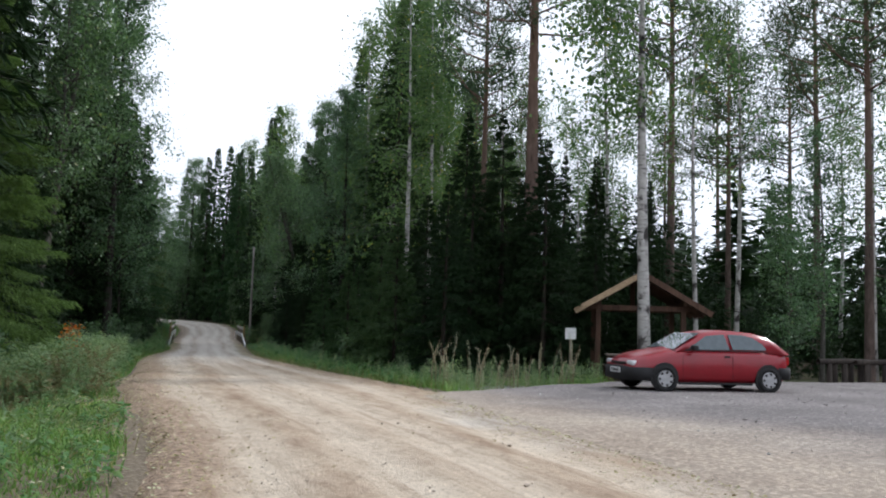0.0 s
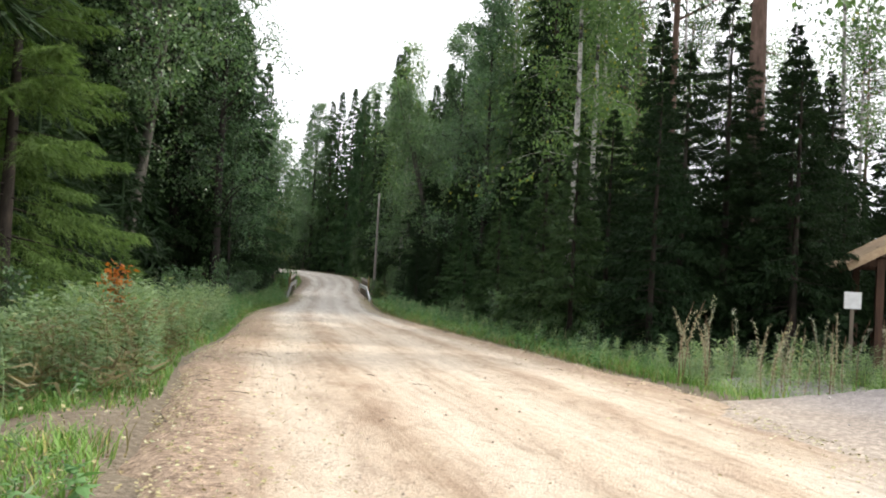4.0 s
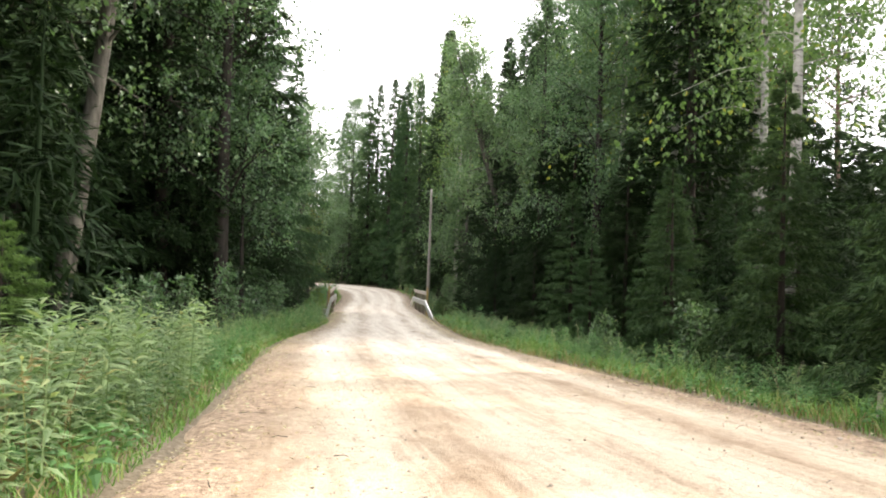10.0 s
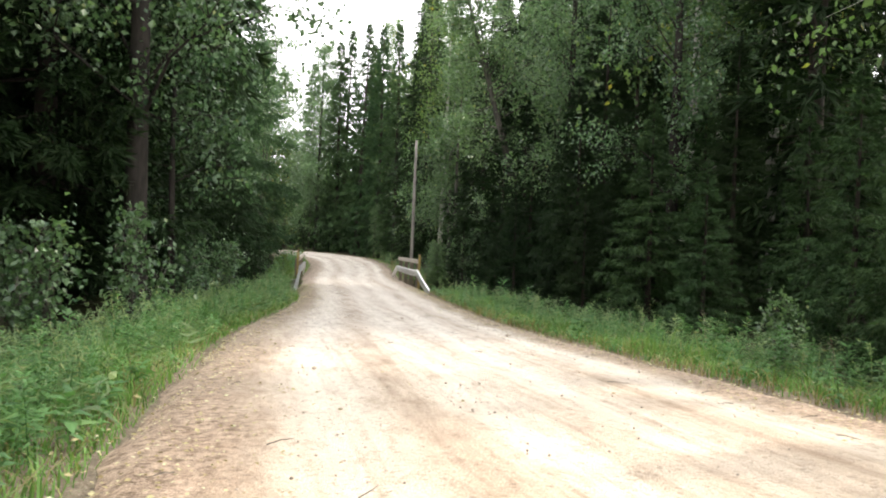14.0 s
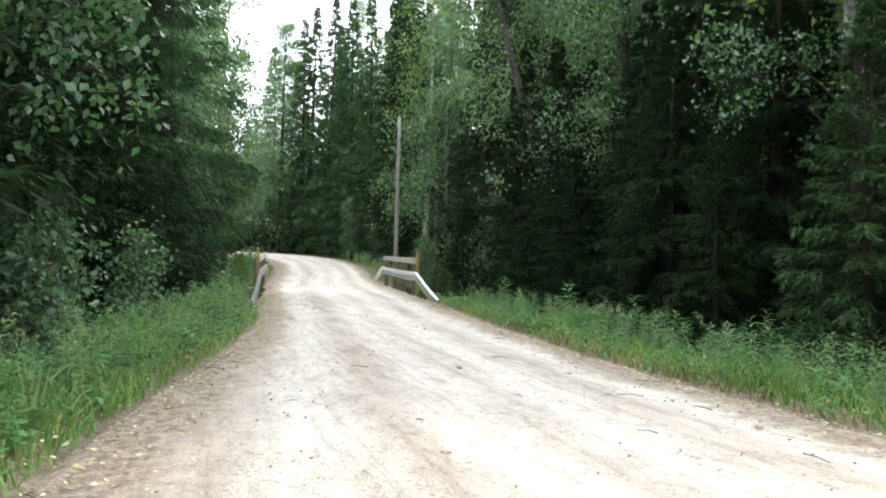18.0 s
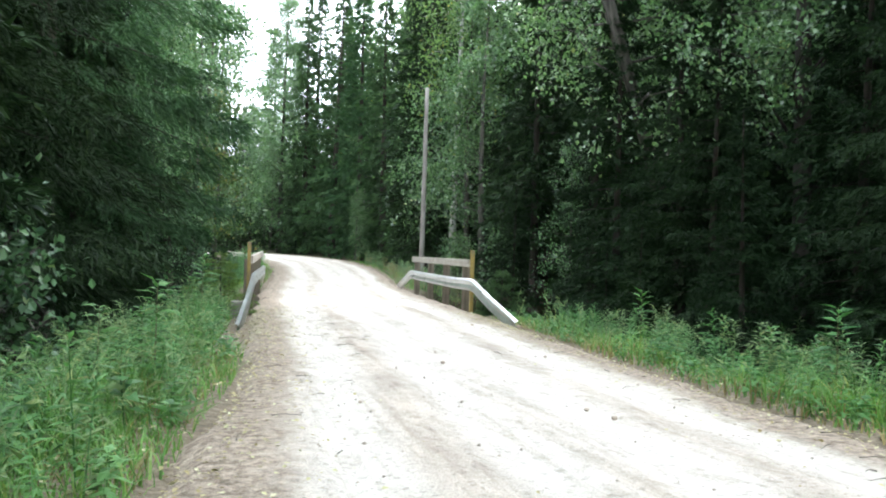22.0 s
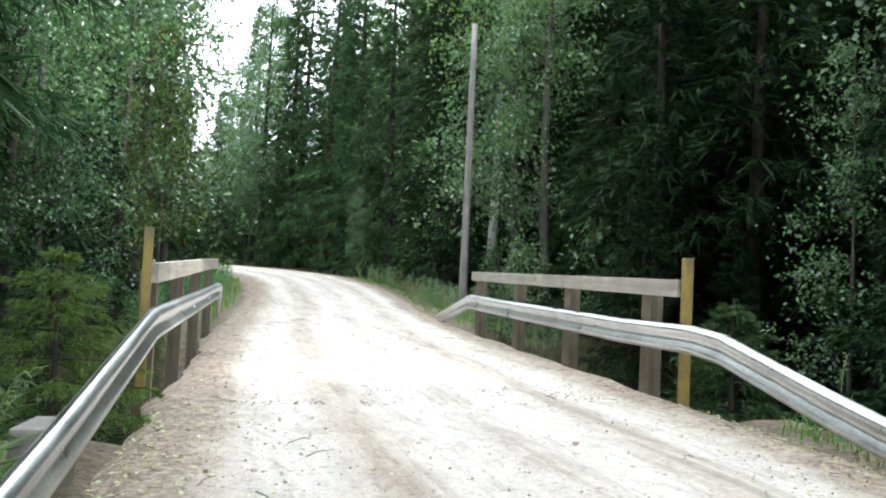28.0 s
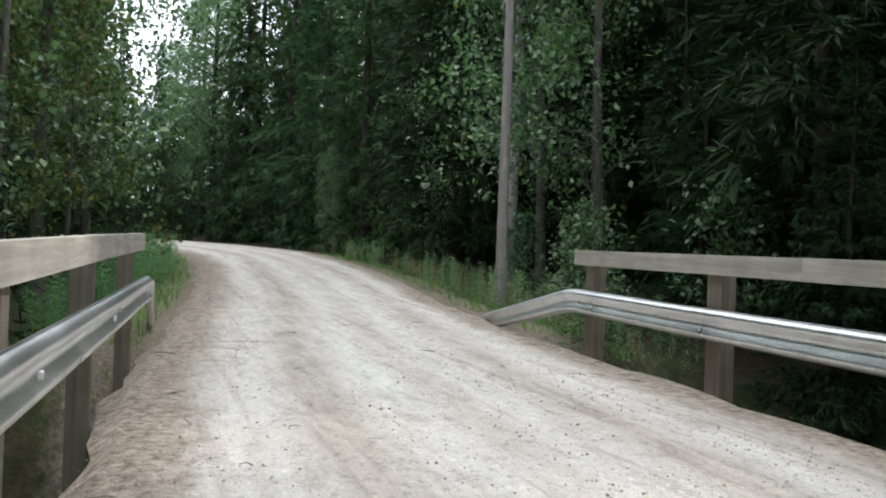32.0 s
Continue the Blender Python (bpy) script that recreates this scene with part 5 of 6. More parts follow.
thicket("parking_corner_weeds", MEDIUM, 330, 14.6, 22, 0.2, 6.0, 1, 0.6, 1.15, M_WEED, "weeds on the corner beside the parking place", keep=lambda x, y: y > parking_edge(x) + 0.1)
thicket("broad_leaf_weeds", BROAD, 80, 22, 60, 0.15, 1.3, -1, 0.6, 1.1, M_WEED_FRESH, "broad-leaved low weeds near the gravel")
thicket("broad_leaf_weeds", BROAD, 90, 24, 58, 0.5, 2.4, 1, 0.6, 1.1, M_WEED_FRESH, "broad-leaved low weeds near the gravel")
thicket("low_herbs", LOW, 300, 2, 59, 0.15, 1.5, -1, 0.5, 1.2, M_WEED_FRESH, "low herbs creeping onto the gravel edge", 1.5)
thicket("low_herbs", LOW, 380, 20, 60, 0.1, 1.6, 1, 0.5, 1.2, M_WEED_FRESH, "low herbs creeping onto the gravel edge", 1.3)
thicket("far_verge_weeds", TALL, 300, 71.0, 96, 0.3, 3.0, 1, 0.4, 0.95, M_WEED, "grey-green weeds along the far verge")
thicket("withered_weeds", TALL, 70, 71.0, 96, 0.2, 2.2, 1, 0.4, 0.8, M_WEED_DRY, "withered straw-coloured weeds along the far verge")
thicket("far_verge_weeds", TALL, 200, 72.5, 92, 0.4, 2.2, -1, 0.6, 1.0, M_WEED_FRESH, "green weeds along the far verge")
thicket("creek_bank_weeds", TALL, 260, 61.5, 70.5, 0.8, 4.5, 1, 0.6, 1.1, M_WEED_FRESH, "weeds on the creek bank")
thicket("creek_bank_weeds", TALL, 130, 61.5, 70.5, 1.3, 4.0, -1, 0.6, 1.1, M_WEED_FRESH, "weeds on the creek bank")

thicket("wispy_grass_heads", PANICLE, 620, 30, 58.5, 0.25, 2.0, -1, 0.7, 1.1, M_WEED, "pale arching grass heads over the verge")
thicket("wispy_grass_heads", PANICLE, 420, 14.6, 24, 0.3, 3.2, -1, 0.8, 1.3, M_WEED_DRY, "tan arching grass heads among the weeds")
thicket("wispy_grass_heads", PANICLE, 160, 4, 36, 0.3, 2.0, -1, 0.6, 1.0, M_WEED, "pale arching grass heads over the verge")
thicket("wispy_grass_heads", PANICLE, 220, 22, 60, 0.6, 2.4, 1, 0.6, 1.0, M_WEED, "pale arching grass heads over the verge")


def grass(name, n, y0, y1, d0, d1, side, lo, hi, label, power=1.0, keep=None, mat=M_GRASS):
    x, y = along_road(gs, n, y0, y1, d0, d1, side, power)
    ok = (gs.uniform(size=n) > 0.93 * trail(x, y)) & ~rail_foot(x, y) & (True if keep is None else keep(x, y))
    x, y = x[ok], y[ok]
    ok = gs.uniform(size=len(x)) < np.clip(0.42 + 2.2 * off_road(x, y) + 0.5 * waves(x, y, 2.2), 0.08, 1)
    x, y = x[ok], y[ok]
    m = len(x)
    z = ground_height(x, y)
    h, a = gs.uniform(lo, hi, m) * gs.uniform(0.6, 1.1, m) * (0.5 + 0.7 * np.clip(waves(x, y, 3.1) + 0.5, 0, 1.3)), gs.uniform(0, 6.28, m)
    w = gs.uniform(0.003, 0.0085, m)
    o = np.stack([np.cos(a), np.sin(a), 0 * a], 1)
    s = np.stack([-o[:, 1], o[:, 0], 0 * a], 1) * w[:, None]
    b = np.stack([x, y, z - 0.01], 1)
    bend = gs.uniform(0.25, 1.5, m)
    mid = b + o * (h * bend * 0.3)[:, None]
    mid[:, 2] += h * 0.6
    tip = b + o * (h * bend)[:, None]
    tip[:, 2] += h
    v = np.stack([b - s, b + s, mid + s * 0.8, mid - s * 0.8, tip], 1).reshape(-1, 3)
    i = np.arange(m)[:, None] * 5
    f = np.concatenate([i + [0, 1, 2, 3]]).tolist() + np.concatenate([i + [3, 2, 4]]).tolist()
    return stuff(name, v, f, mat, label, "grass")


grass("verge_grass", 42000, 0, 15.0, 0.3, 4.6, -1, 0.06, 0.15, "short bright green grass with fallen leaves", 0.8)
grass("dry_grass", 3500, -1, 15, 0.0, 5.0, -1, 0.1, 0.3, "withered straw-coloured blades in the verge", 0.9, mat=M_WEED_DRY)
grass("dry_grass", 6000, 15, 59, 0.12, 1.6, -1, 0.08, 0.26, "withered straw-coloured blades in the verge", 1.5, mat=M_WEED_DRY)
grass("dry_grass", 6000, 18, 59, 0.12, 1.9, 1, 0.08, 0.26, "withered straw-coloured blades in the verge", 1.5, mat=M_WEED_DRY)
grass("verge_grass", 46000, -1, 15, 0.12, 5.0, -1, 0.06, 0.18, "short bright green grass with fallen leaves", 0.9)
grass("verge_grass", 8000, 15, 29, 0.05, 1.2, -1, 0.06, 0.2, "grass along the gravel edge", 1.3)
grass("verge_grass", 30000, 29, 59.5, 0.02, 1.8, -1, 0.07, 0.28, "grass along the gravel edge", 0.95)
grass("tall_verge_grass", 13000, 29, 58.6, 0.55, 2.4, -1, 0.22, 0.5, "taller fresh grass on the verge")
grass("tall_verge_grass", 9000, 24, 59, 0.5, 2.4, 1, 0.2, 0.42, "taller fresh grass on the verge")
grass("verge_grass", 38000, 18, 60, 0.15, 2.3, 1, 0.07, 0.24, "grass along the ditch", 0.8)
grass("verge_grass", 5000, 14.5, 22, 0.0, 6.0, 1, 0.15, 0.4, "grass on the corner beside the parking place", keep=lambda x, y: y > parking_edge(x) - 0.2)
grass("verge_grass", 5500, 70, 97, 0.1, 2.4, 1, 0.08, 0.24, "long grass along the far verge")
grass("verge_grass", 6000, 70, 94, 0.1, 2.2, -1, 0.10, 0.3, "long grass along the far verge")

# seeding stalks and single plants
STALK = []
for _ in range(4):
    h = gs.uniform(0.9, 1.25)
    n = 130
    t = np.linspace(0.3, 1, n) + gs.normal(0, 0.004, n)
    p = np.stack([0.38 * np.clip(t - 0.35, 0, 1) ** 2 + gs.normal(0, 0.012, n), gs.normal(0, 0.012, n), t * h], 1)
    d = unit(gs.normal(0, 1, (n, 3)) + np.array([0, 0, 0.6]))
    STALK.append(leaf_quads(p, d, unit(gs.normal(0, 1, (n, 3))), gs.uniform(0.02, 0.055, n), gs.uniform(0.006, 0.014, n)))


def seed_stalk(x, y, s):
    z = float(ground_height(np.array([x]), np.array([y]))[0])
    ob = thing("seeding_stalk", pose(x, y, z - 0.02, gs.normal(0, 5), gs.normal(0, 5), gs.uniform(0, 360)) @ Matrix.Diagonal((s, s, s, 1)), "pale fluffy seeding willowherb stalk", "plant", "seeding stalks")
    k = int(gs.integers(0, 4))
    if k not in STALK_MESH:
        v, f = STALK[k]
        so = Soup()
        so.tube([(0, 0, 0), (0.01, 0, 0.5), (0.06, 0.0, 0.78), (0.15, 0.0, 1.05)], [0.008, 0.006, 0.004, 0.002], 4)
        STALK_MESH[k] = (so.mesh("stalk_stem", M_STEM_DRY), mesh_of("stalk_fluff", v, f, M_FLUFF))
    part("stem", STALK_MESH[k][0], None, ob)
    part("seed_head", STALK_MESH[k][1], None, ob)


STALK_MESH = {}
for _ in range(42):
    x = gs.uniform(6.6, 11.2)
    seed_stalk(x, float(parking_edge(x)) + gs.uniform(0.3, 2.6), gs.uniform(0.8, 1.25))
for _ in range(16):
    y = gs.uniform(22, 50)
    seed_stalk(float(np.interp(y, SR[:, 1][:430], SR[:, 0][:430])) + gs.uniform(1.8, 3.0), y, gs.uniform(0.6, 0.95))


def single_plant(name, arrays, mat, x, y, s, label, category="plant", group=""):
    z = float(ground_height(np.array([x]), np.array([y]))[0])
    ob = thing(name, pose(x, y, z - 0.02, 0, 0, gs.uniform(0, 360)) @ Matrix.Diagonal((s, s, s, 1)), label, category, group)
    v, f = arrays
    part("foliage", mesh_of(name + "_leaves", v[:-4], f[:-1], mat), None, ob)
    so = Soup()
    so.tube([(0, 0, 0), (0, 0, 0.5 * v[-1, 2]), (0, 0, v[-1, 2])], [0.008, 0.006, 0.003], 5)
    part("stem", so.mesh(name + "_stem", M_STEM), None, ob)


gp = np.random.default_rng(5)
for x, y, s in [(1.50, 50.0, 0.93), (1.36, 50.35, 0.7), (1.1, 49.6, 0.8), (1.75, 56.4, 1.15), (1.55, 56.0, 0.9), (1.3, 55.2, 1.0), (1.7, 57.0, 0.8), (8.2, 54.0, 1.0), (7.9, 49.5, 1.1), (8.4, 51.2, 0.9), (7.7, 46.5, 1.0)]:
    single_plant("tall_weed", weed_array(gp, 1.0, 40, 0.22, 0.055), M_WEED_FRESH, x, y, s, "tall green leafy weed standing above the verge", group="tall single weeds")

for x, y, h, t in [(7.6, 26.9, 0.45, 4), (8.4, 23.2, 0.5, 8)]:
    stake = thing("wooden_stake", pose(x, y, float(ground_height(np.array([x]), np.array([y]))[0]), t, t * 0.6, 20), "short weathered broken stake in the ditch", "stake", "stakes in the ditch")
    so = Soup()
    so.tube([(0, 0, -0.1), (0.01, 0, h * 0.5), (0, 0.01, h)], [0.045, 0.042, 0.03], 8)
    part("shaft", so.mesh("stake_shaft", M_WOOD_GREY), None, stake)

orange = thing("orange_bush", pose(-1.25, 19.0, float(ground_height(np.array([-1.25]), np.array([19.0]))[0])), "small bush with bright orange autumn leaves", "shrub")
wood, leaves = limb_tree_meshes("orange_bush", 1.35, 0.02, M_BARK_GREY, M_ROWAN, 14, 240, 0.09, 33, 0.5, 0.16, 0.1, clump=0.10)
part("stem", wood, None, orange)
part("foliage", leaves, None, orange)

# loose stones and leaves on the gravel
OCTA = np.array([(1, 0, 0), (0, 1, 0), (-1, 0, 0), (0, -1, 0), (0, 0, 0.7), (0, 0, -0.5)], float)
OCTF = np.array([(0, 1, 4), (1, 2, 4), (2, 3, 4), (3, 0, 4), (1, 0, 5), (2, 1, 5), (3, 2, 5), (0, 3, 5)])


def road_spot(g, n, y0, y1, edgy, tail=7):
    s = g.uniform(0, 1, n)
    u = np.where(g.uniform(size=n) < edgy, np.where(g.uniform(size=n) < 0.5, g.beta(1.1, tail, n), 1 - g.beta(1.1, tail, n)), g.uniform(0.03, 0.97, n))
    y = y0 + (y1 - y0) * s
    xl, xr = np.interp(y, SL[:, 1][:430], SL[:, 0][:430]), np.interp(y, SR[:, 1][:430], SR[:, 0][:430])
    across = 2 * u - 1
    brink = np.clip(1 - 28 * np.minimum(u, 1 - u), 0, 1)
    return xl + (xr - xl) * u, y, road_height(y) + 0.05 * (1 - across**2) - 0.012 - 0.10 * brink


def pebbles(name, n, y0, y1, lo, hi, edgy, label):
    x, y, z = road_spot(gs, n, y0, y1, edgy)
    r = lo + (hi - lo) * gs.uniform(0, 1, n) ** 2.5
    v = OCTA[None] * (r[:, None, None] * gs.uniform(0.6, 1.3, (n, 6, 1))) * gs.uniform(0.7, 1.2, (n, 1, 3)) + np.stack([x, y, z], 1)[:, None]
    f = (OCTF[None] + (np.arange(n) * 6)[:, None, None]).reshape(-1, 3)
    return stuff(name, v.reshape(-1, 3), f, M_STONE, label, "gravel")


pebbles("loose_gravel", 10000, 1, 60, 0.003, 0.015, 0.72, "small loose stones scattered on the gravel road")
pebbles("loose_gravel", 9000, 57, 78, 0.003, 0.014, 0.5, "small loose stones scattered over the bridge")

# raked-up clumps of coarse gravel
cx, cy, cr = [], [], []
for x, y, rx_, ry_, m in [(4.1, 60.85, 0.4, 0.07, 150), (6.3, 61.5, 0.55, 0.28, 260), (5.9, 63.4, 0.5, 0.5, 160), (3.15, 61.4, 0.35, 0.9, 260), (3.3, 64.6, 0.3, 1.2, 200), (7.1, 64.4, 0.25, 1.6, 240), (3.95, 55.4, 0.3, 0.08, 70), (1.85, 28.4, 0.3, 1.5, 260), (2.6, 33.5, 0.25, 1.8, 200), (1.3, 22.0, 0.3, 1.8, 200), (4.6, 70.25, 0.6, 0.03, 170), (3.05, 58.6, 0.22, 1.6, 260), (4.9, 63.0, 0.12, 1.6, 160), (5.6, 65.5, 0.1, 1.8, 160), (2.75, 66.0, 0.15, 2.4, 240), (6.6, 67.0, 0.3, 2.0, 220)]:
    cx.append(gs.normal(x, rx_, m))
    cy.append(gs.normal(y, ry_, m))
    cr.append(0.004 + 0.010 * gs.uniform(0, 1, m) ** 2)
cx, cy, cr = np.concatenate(cx), np.concatenate(cy), np.concatenate(cr)
on_deck = (cy < 59.5) | (cy > 71) | ((cx > bridge_x(cy, -1) + 0.32) & (cx < bridge_x(cy, 1) - 0.32))
cx, cy, cr = cx[on_deck], cy[on_deck], cr[on_deck]
cz = road_height(cy) + 0.028 + 0.3 * cr
cv = OCTA[None] * (cr[:, None, None] * gs.uniform(0.6, 1.3, (len(cx), 6, 1))) + np.stack([cx, cy, cz], 1)[:, None]
stuff("gravel_clumps", cv.reshape(-1, 3), (OCTF[None] + (np.arange(len(cx)) * 6)[:, None, None]).reshape(-1, 3), M_STONE, "raked clumps of dark coarse gravel on the road", "gravel")

n = 3200
px, py = gs.uniform(6.0, 30, n), gs.uniform(-8, 17, n)
keep = py < parking_edge(px) - 0.1
px, py = px[keep], py[keep]
pr = 0.008 + 0.022 * gs.uniform(0, 1, len(px)) ** 2.5
pv = OCTA[None] * (pr[:, None, None] * gs.uniform(0.6, 1.3, (len(px), 6, 1))) + np.stack([px, py, parking_height(px, py) + 0.004], 1)[:, None]
stuff("loose_gravel", pv.reshape(-1, 3), (OCTF[None] + (np.arange(len(px)) * 6)[:, None, None]).reshape(-1, 3), M_PALE_STONE, "pale stones scattered on the parking place", "gravel")

ROCK = []
for i in range(5):
    bm = bmesh.new()
    bmesh.ops.create_icosphere(bm, subdivisions=2, radius=1.0)
    for v in bm.verts:
        v.co *= 1 + 0.35 * noise.noise(v.co * 1.3 + Vector((i * 7, 0, 0)))
        v.co.z *= 0.6
    me = bpy.data.meshes.new("rock")
    bm.to_mesh(me)
    bm.free()
    me.materials.append(M_STONE)
    ROCK.append(me)
for k in range(34):
    x, y, z = [float(a[0]) for a in road_spot(gs, 1, 3, 60, 0.6)]
    r = gs.uniform(0.015, 0.034)
    ob = tagged(new("stone", ROCK[int(gs.integers(0, 5))]), "small angular grey stone on the gravel", "stone", "stones on the road")
    ob.matrix_world = pose(x, y, z + r * 0.25, 0, 0, gs.uniform(0, 360)) @ Matrix.Diagonal((r, r * gs.uniform(0.7, 1.3), r, 1))


def litter(name, n, y0, y1, edgy, label):
    x, y, z = road_spot(gs, n, y0, y1, edgy, 15)
    p = np.stack([x, y, z + 0.03], 1)
    a = gs.uniform(0, 6.28, n)
    d = unit(np.stack([np.cos(a), np.sin(a), gs.normal(0, 0.2, n)], 1))
    ln = gs.uniform(0.018, 0.045, n)
    v, f = leaf_quads(p, d, unit(gs.normal(0, 0.25, (n, 3)) + np.array([0, 0, 1.0])), ln, ln * 0.7)
    return stuff(name, v, f, M_FALLEN, label, "leaves")


litter("fallen_leaves", 13000, 1, 60, 0.993, "yellowed fallen leaves along the road edges")
litter("fallen_leaves", 1700, 54, 61, 0.99, "yellowed fallen leaves along the road edges")

def verge_litter(n, y0, y1, d0, d1, side):
    """Fallen leaves caught between the blades beside the gravel."""
    x, y = along_road(gs, n, y0, y1, d0, d1, side, 1.3)
    p = np.stack([x, y, ground_height(x, y) + gs.uniform(0.02, 0.12, n)], 1)
    a = gs.uniform(0, 6.28, n)
    d = unit(np.stack([np.cos(a), np.sin(a), gs.normal(0, 0.3, n)], 1))
    ln = gs.uniform(0.02, 0.05, n)
    v, f = leaf_quads(p, d, unit(gs.normal(0, 0.35, (n, 3)) + np.array([0, 0, 1.0])), ln, ln * 0.7)
    return stuff("fallen_leaves", v, f, M_FALLEN, "yellowed fallen leaves caught in the verge grass", "leaves")


verge_litter(1500, 1, 15, 0.0, 3.5, -1)
verge_litter(1300, 28, 58, 0.0, 0.8, -1)
verge_litter(1300, 20, 58, 0.0, 0.9, 1)
litter("fallen_leaves", 2200, 1, 14, 0.98, "yellowed fallen leaves along the road edges")
bm = bmesh.new()
for k in range(12):
    a = k * math.pi / 6
    c, s = math.cos(a), math.sin(a)
    ring = [(0, 0, 0), (0.010 * c - 0.005 * s, 0.010 * s + 0.005 * c, 0.004), (0.024 * c, 0.024 * s, 0.008), (0.010 * c + 0.005 * s, 0.010 * s - 0.005 * c, 0.004)]
    bm.faces.new([bm.verts.new(p) for p in ring])
head_mesh = bpy.data.meshes.new("flower_head")
bm.to_mesh(head_mesh)
bm.free()
head_mesh.materials.append(plain("yellow_petals", (0.75, 0.52, 0.03), 0.6))
so = Soup()
so.tube([(0, 0, -0.02), (0.005, 0, 0.12), (0, 0, 0.24)], [0.003, 0.0025, 0.002], 4)
stem_mesh = so.mesh("flower_stem", M_STEM)
for x, y, s in [(-1.7, 4.3, 1.0), (-1.9, 4.9, 0.9), (-2.3, 6.2, 1.1), (-2.6, 7.4, 1.0), (-1.6, 6.9, 0.8), (-2.9, 5.4, 1.0), (-1.5, 9.0, 0.9), (-2.2, 9.8, 1.0)]:
    fl = thing("yellow_flower", pose(x, y, float(ground_height(np.array([x]), np.array([y]))[0]), gs.normal(0, 6), gs.normal(0, 6), gs.uniform(0, 360)) @ Matrix.Diagonal((s, s, s, 1)), "small yellow flower standing in the verge grass", "flower", "yellow flowers")
    part("stem", stem_mesh, None, fl)
    head = part("flower_head", head_mesh, None, fl)
    head.location = (0, 0, 0.24)

tw = Soup()
for _ in range(240):
    x, y, z = [float(a[0]) for a in road_spot(gs, 1, 14, 74, 0.97)]
    a, L = gs.uniform(0, 6.28), gs.uniform(0.06, 0.26)
    dx, dy = math.cos(a) * L, math.sin(a) * L
    tw.tube([(x, y, z + 0.022), (x + dx * 0.5 + gs.normal(0, 0.02), y + dy * 0.5, z + 0.034), (x + dx, y + dy, z + 0.026)], [0.004, 0.003, 0.0015], 3)
tagged(new("fallen_twigs", tw.mesh("fallen_twigs", M_BARK_GREY)), "small dark broken twigs along the gravel edge", "twigs", kind="stuff")


# ---- shelter ----
sh = thing("picnic_shelter", pose(15.9, 23.2, float(ground_height(np.array([15.9]), np.array([23.2]))[0]), 0, 0, -27), "open timber picnic shelter with a gabled roof", "shelter")
eave, apex, half, depth = 2.25, 3.5, 2.15, 1.7
for sx in (-1.35, 1.35):
    for sy in (-1.2, 1.2):
        part("post", boxed(sx - 0.08, sx + 0.08, sy - 0.08, sy + 0.08, -0.2, 2.72, bevel=0.01), M_WOOD_DARK, sh)
for sy in (-1.2, 1.2):
    part("king_post", boxed(-0.08, 0.08, sy - 0.08, sy + 0.08, 2.42, 3.3, bevel=0.01), M_WOOD_DARK, sh)
    part("tie_beam", boxed(-1.75, 1.75, sy - 0.07, sy + 0.07, 2.28, 2.45, bevel=0.01), M_WOOD_DARK, sh)
for sx in (-1.35, 1.35):
    part("wall_plate", boxed(sx - 0.07, sx + 0.07, -1.6, 1.6, 2.46, 2.6, bevel=0.01), M_WOOD_DARK, sh)
slope = math.atan2(apex - eave, half)
run = math.hypot(apex - eave, half)
for sd in (-1, 1):
    m = Matrix.Translation((0, 0, apex)) @ Matrix.Rotation(sd * slope, 4, "Y")
    x0, x1 = (0.01, run) if sd > 0 else (-run, -0.01)
    part("roof_panel", boxed(x0, x1, -depth, depth, -0.05, 0.0, m=m), M_WOOD_DARK, sh, "dark board underside of the roof")
    part("roof_cover", boxed(x0, x1, -depth - 0.03, depth + 0.03, 0.004, 0.03, m=m), M_ROOF, sh)
    for sy in (-depth - 0.075, depth + 0.035):
        part("barge_board", boxed(x0, x1 + (0.03 if sd > 0 else 0), sy, sy + 0.035, -0.13, 0.045, bevel=0.005, m=m), M_WOOD_PALE if sd < 0 else M_WOOD_DARK, sh, "pale new barge board" if sd < 0 else "")
    for sy in (-0.6, 0.0, 0.6):
        part("rafter", boxed(x0, x1, sy - 0.04, sy + 0.04, -0.17, -0.054, m=m), M_WOOD_DARK, sh)


def picnic_table(x, y, turn):
    z = float(ground_height(np.array([x]), np.array([y]))[0])
    t = thing("picnic_table", pose(x, y, z, 0, 0, turn), "heavy dark timber picnic table under the shelter", "table")
    for k in range(4):
        part("top_plank", boxed(-0.9, 0.9, -0.36 + k * 0.18, -0.36 + k * 0.18 + 0.17, 0.70, 0.75, bevel=0.006), M_WOOD_DARK, t)
    for sx in (-0.65, 0.65):
        part("trestle", boxed(sx - 0.06, sx + 0.06, -0.3, 0.3, -0.1, 0.70, bevel=0.01), M_WOOD_DARK, t)
    for sy in (-0.75, 0.75):
        b = thing("bench", pose(x, y, z, 0, 0, turn) @ pose(0, sy, 0), "low dark timber bench beside the picnic table", "bench", "benches in the shelter")
        part("seat", boxed(-0.9, 0.9, -0.15, 0.15, 0.40, 0.46, bevel=0.008), M_WOOD_DARK, b)
        for sx in (-0.7, 0.7):
            part("leg", boxed(sx - 0.05, sx + 0.05, -0.12, 0.12, -0.1, 0.40, bevel=0.008), M_WOOD_DARK, b)


picnic_table(15.6, 23.0, 62)
gz = float(ground_height(np.array([16.4]), np.array([24.4]))[0])
grill = thing("fire_box", pose(16.4, 24.4, gz, 0, 0, -27), "dark log-built fire box at the shelter", "fire box")
for k in range(4):
    part("log", boxed(-0.75, 0.75, -0.45, -0.25, 0.02 + k * 0.19, 0.20 + k * 0.19, bevel=0.05), M_WOOD_DARK, grill)
    part("log", boxed(-0.75, 0.75, 0.25, 0.45, 0.02 + k * 0.19, 0.20 + k * 0.19, bevel=0.05), M_WOOD_DARK, grill)
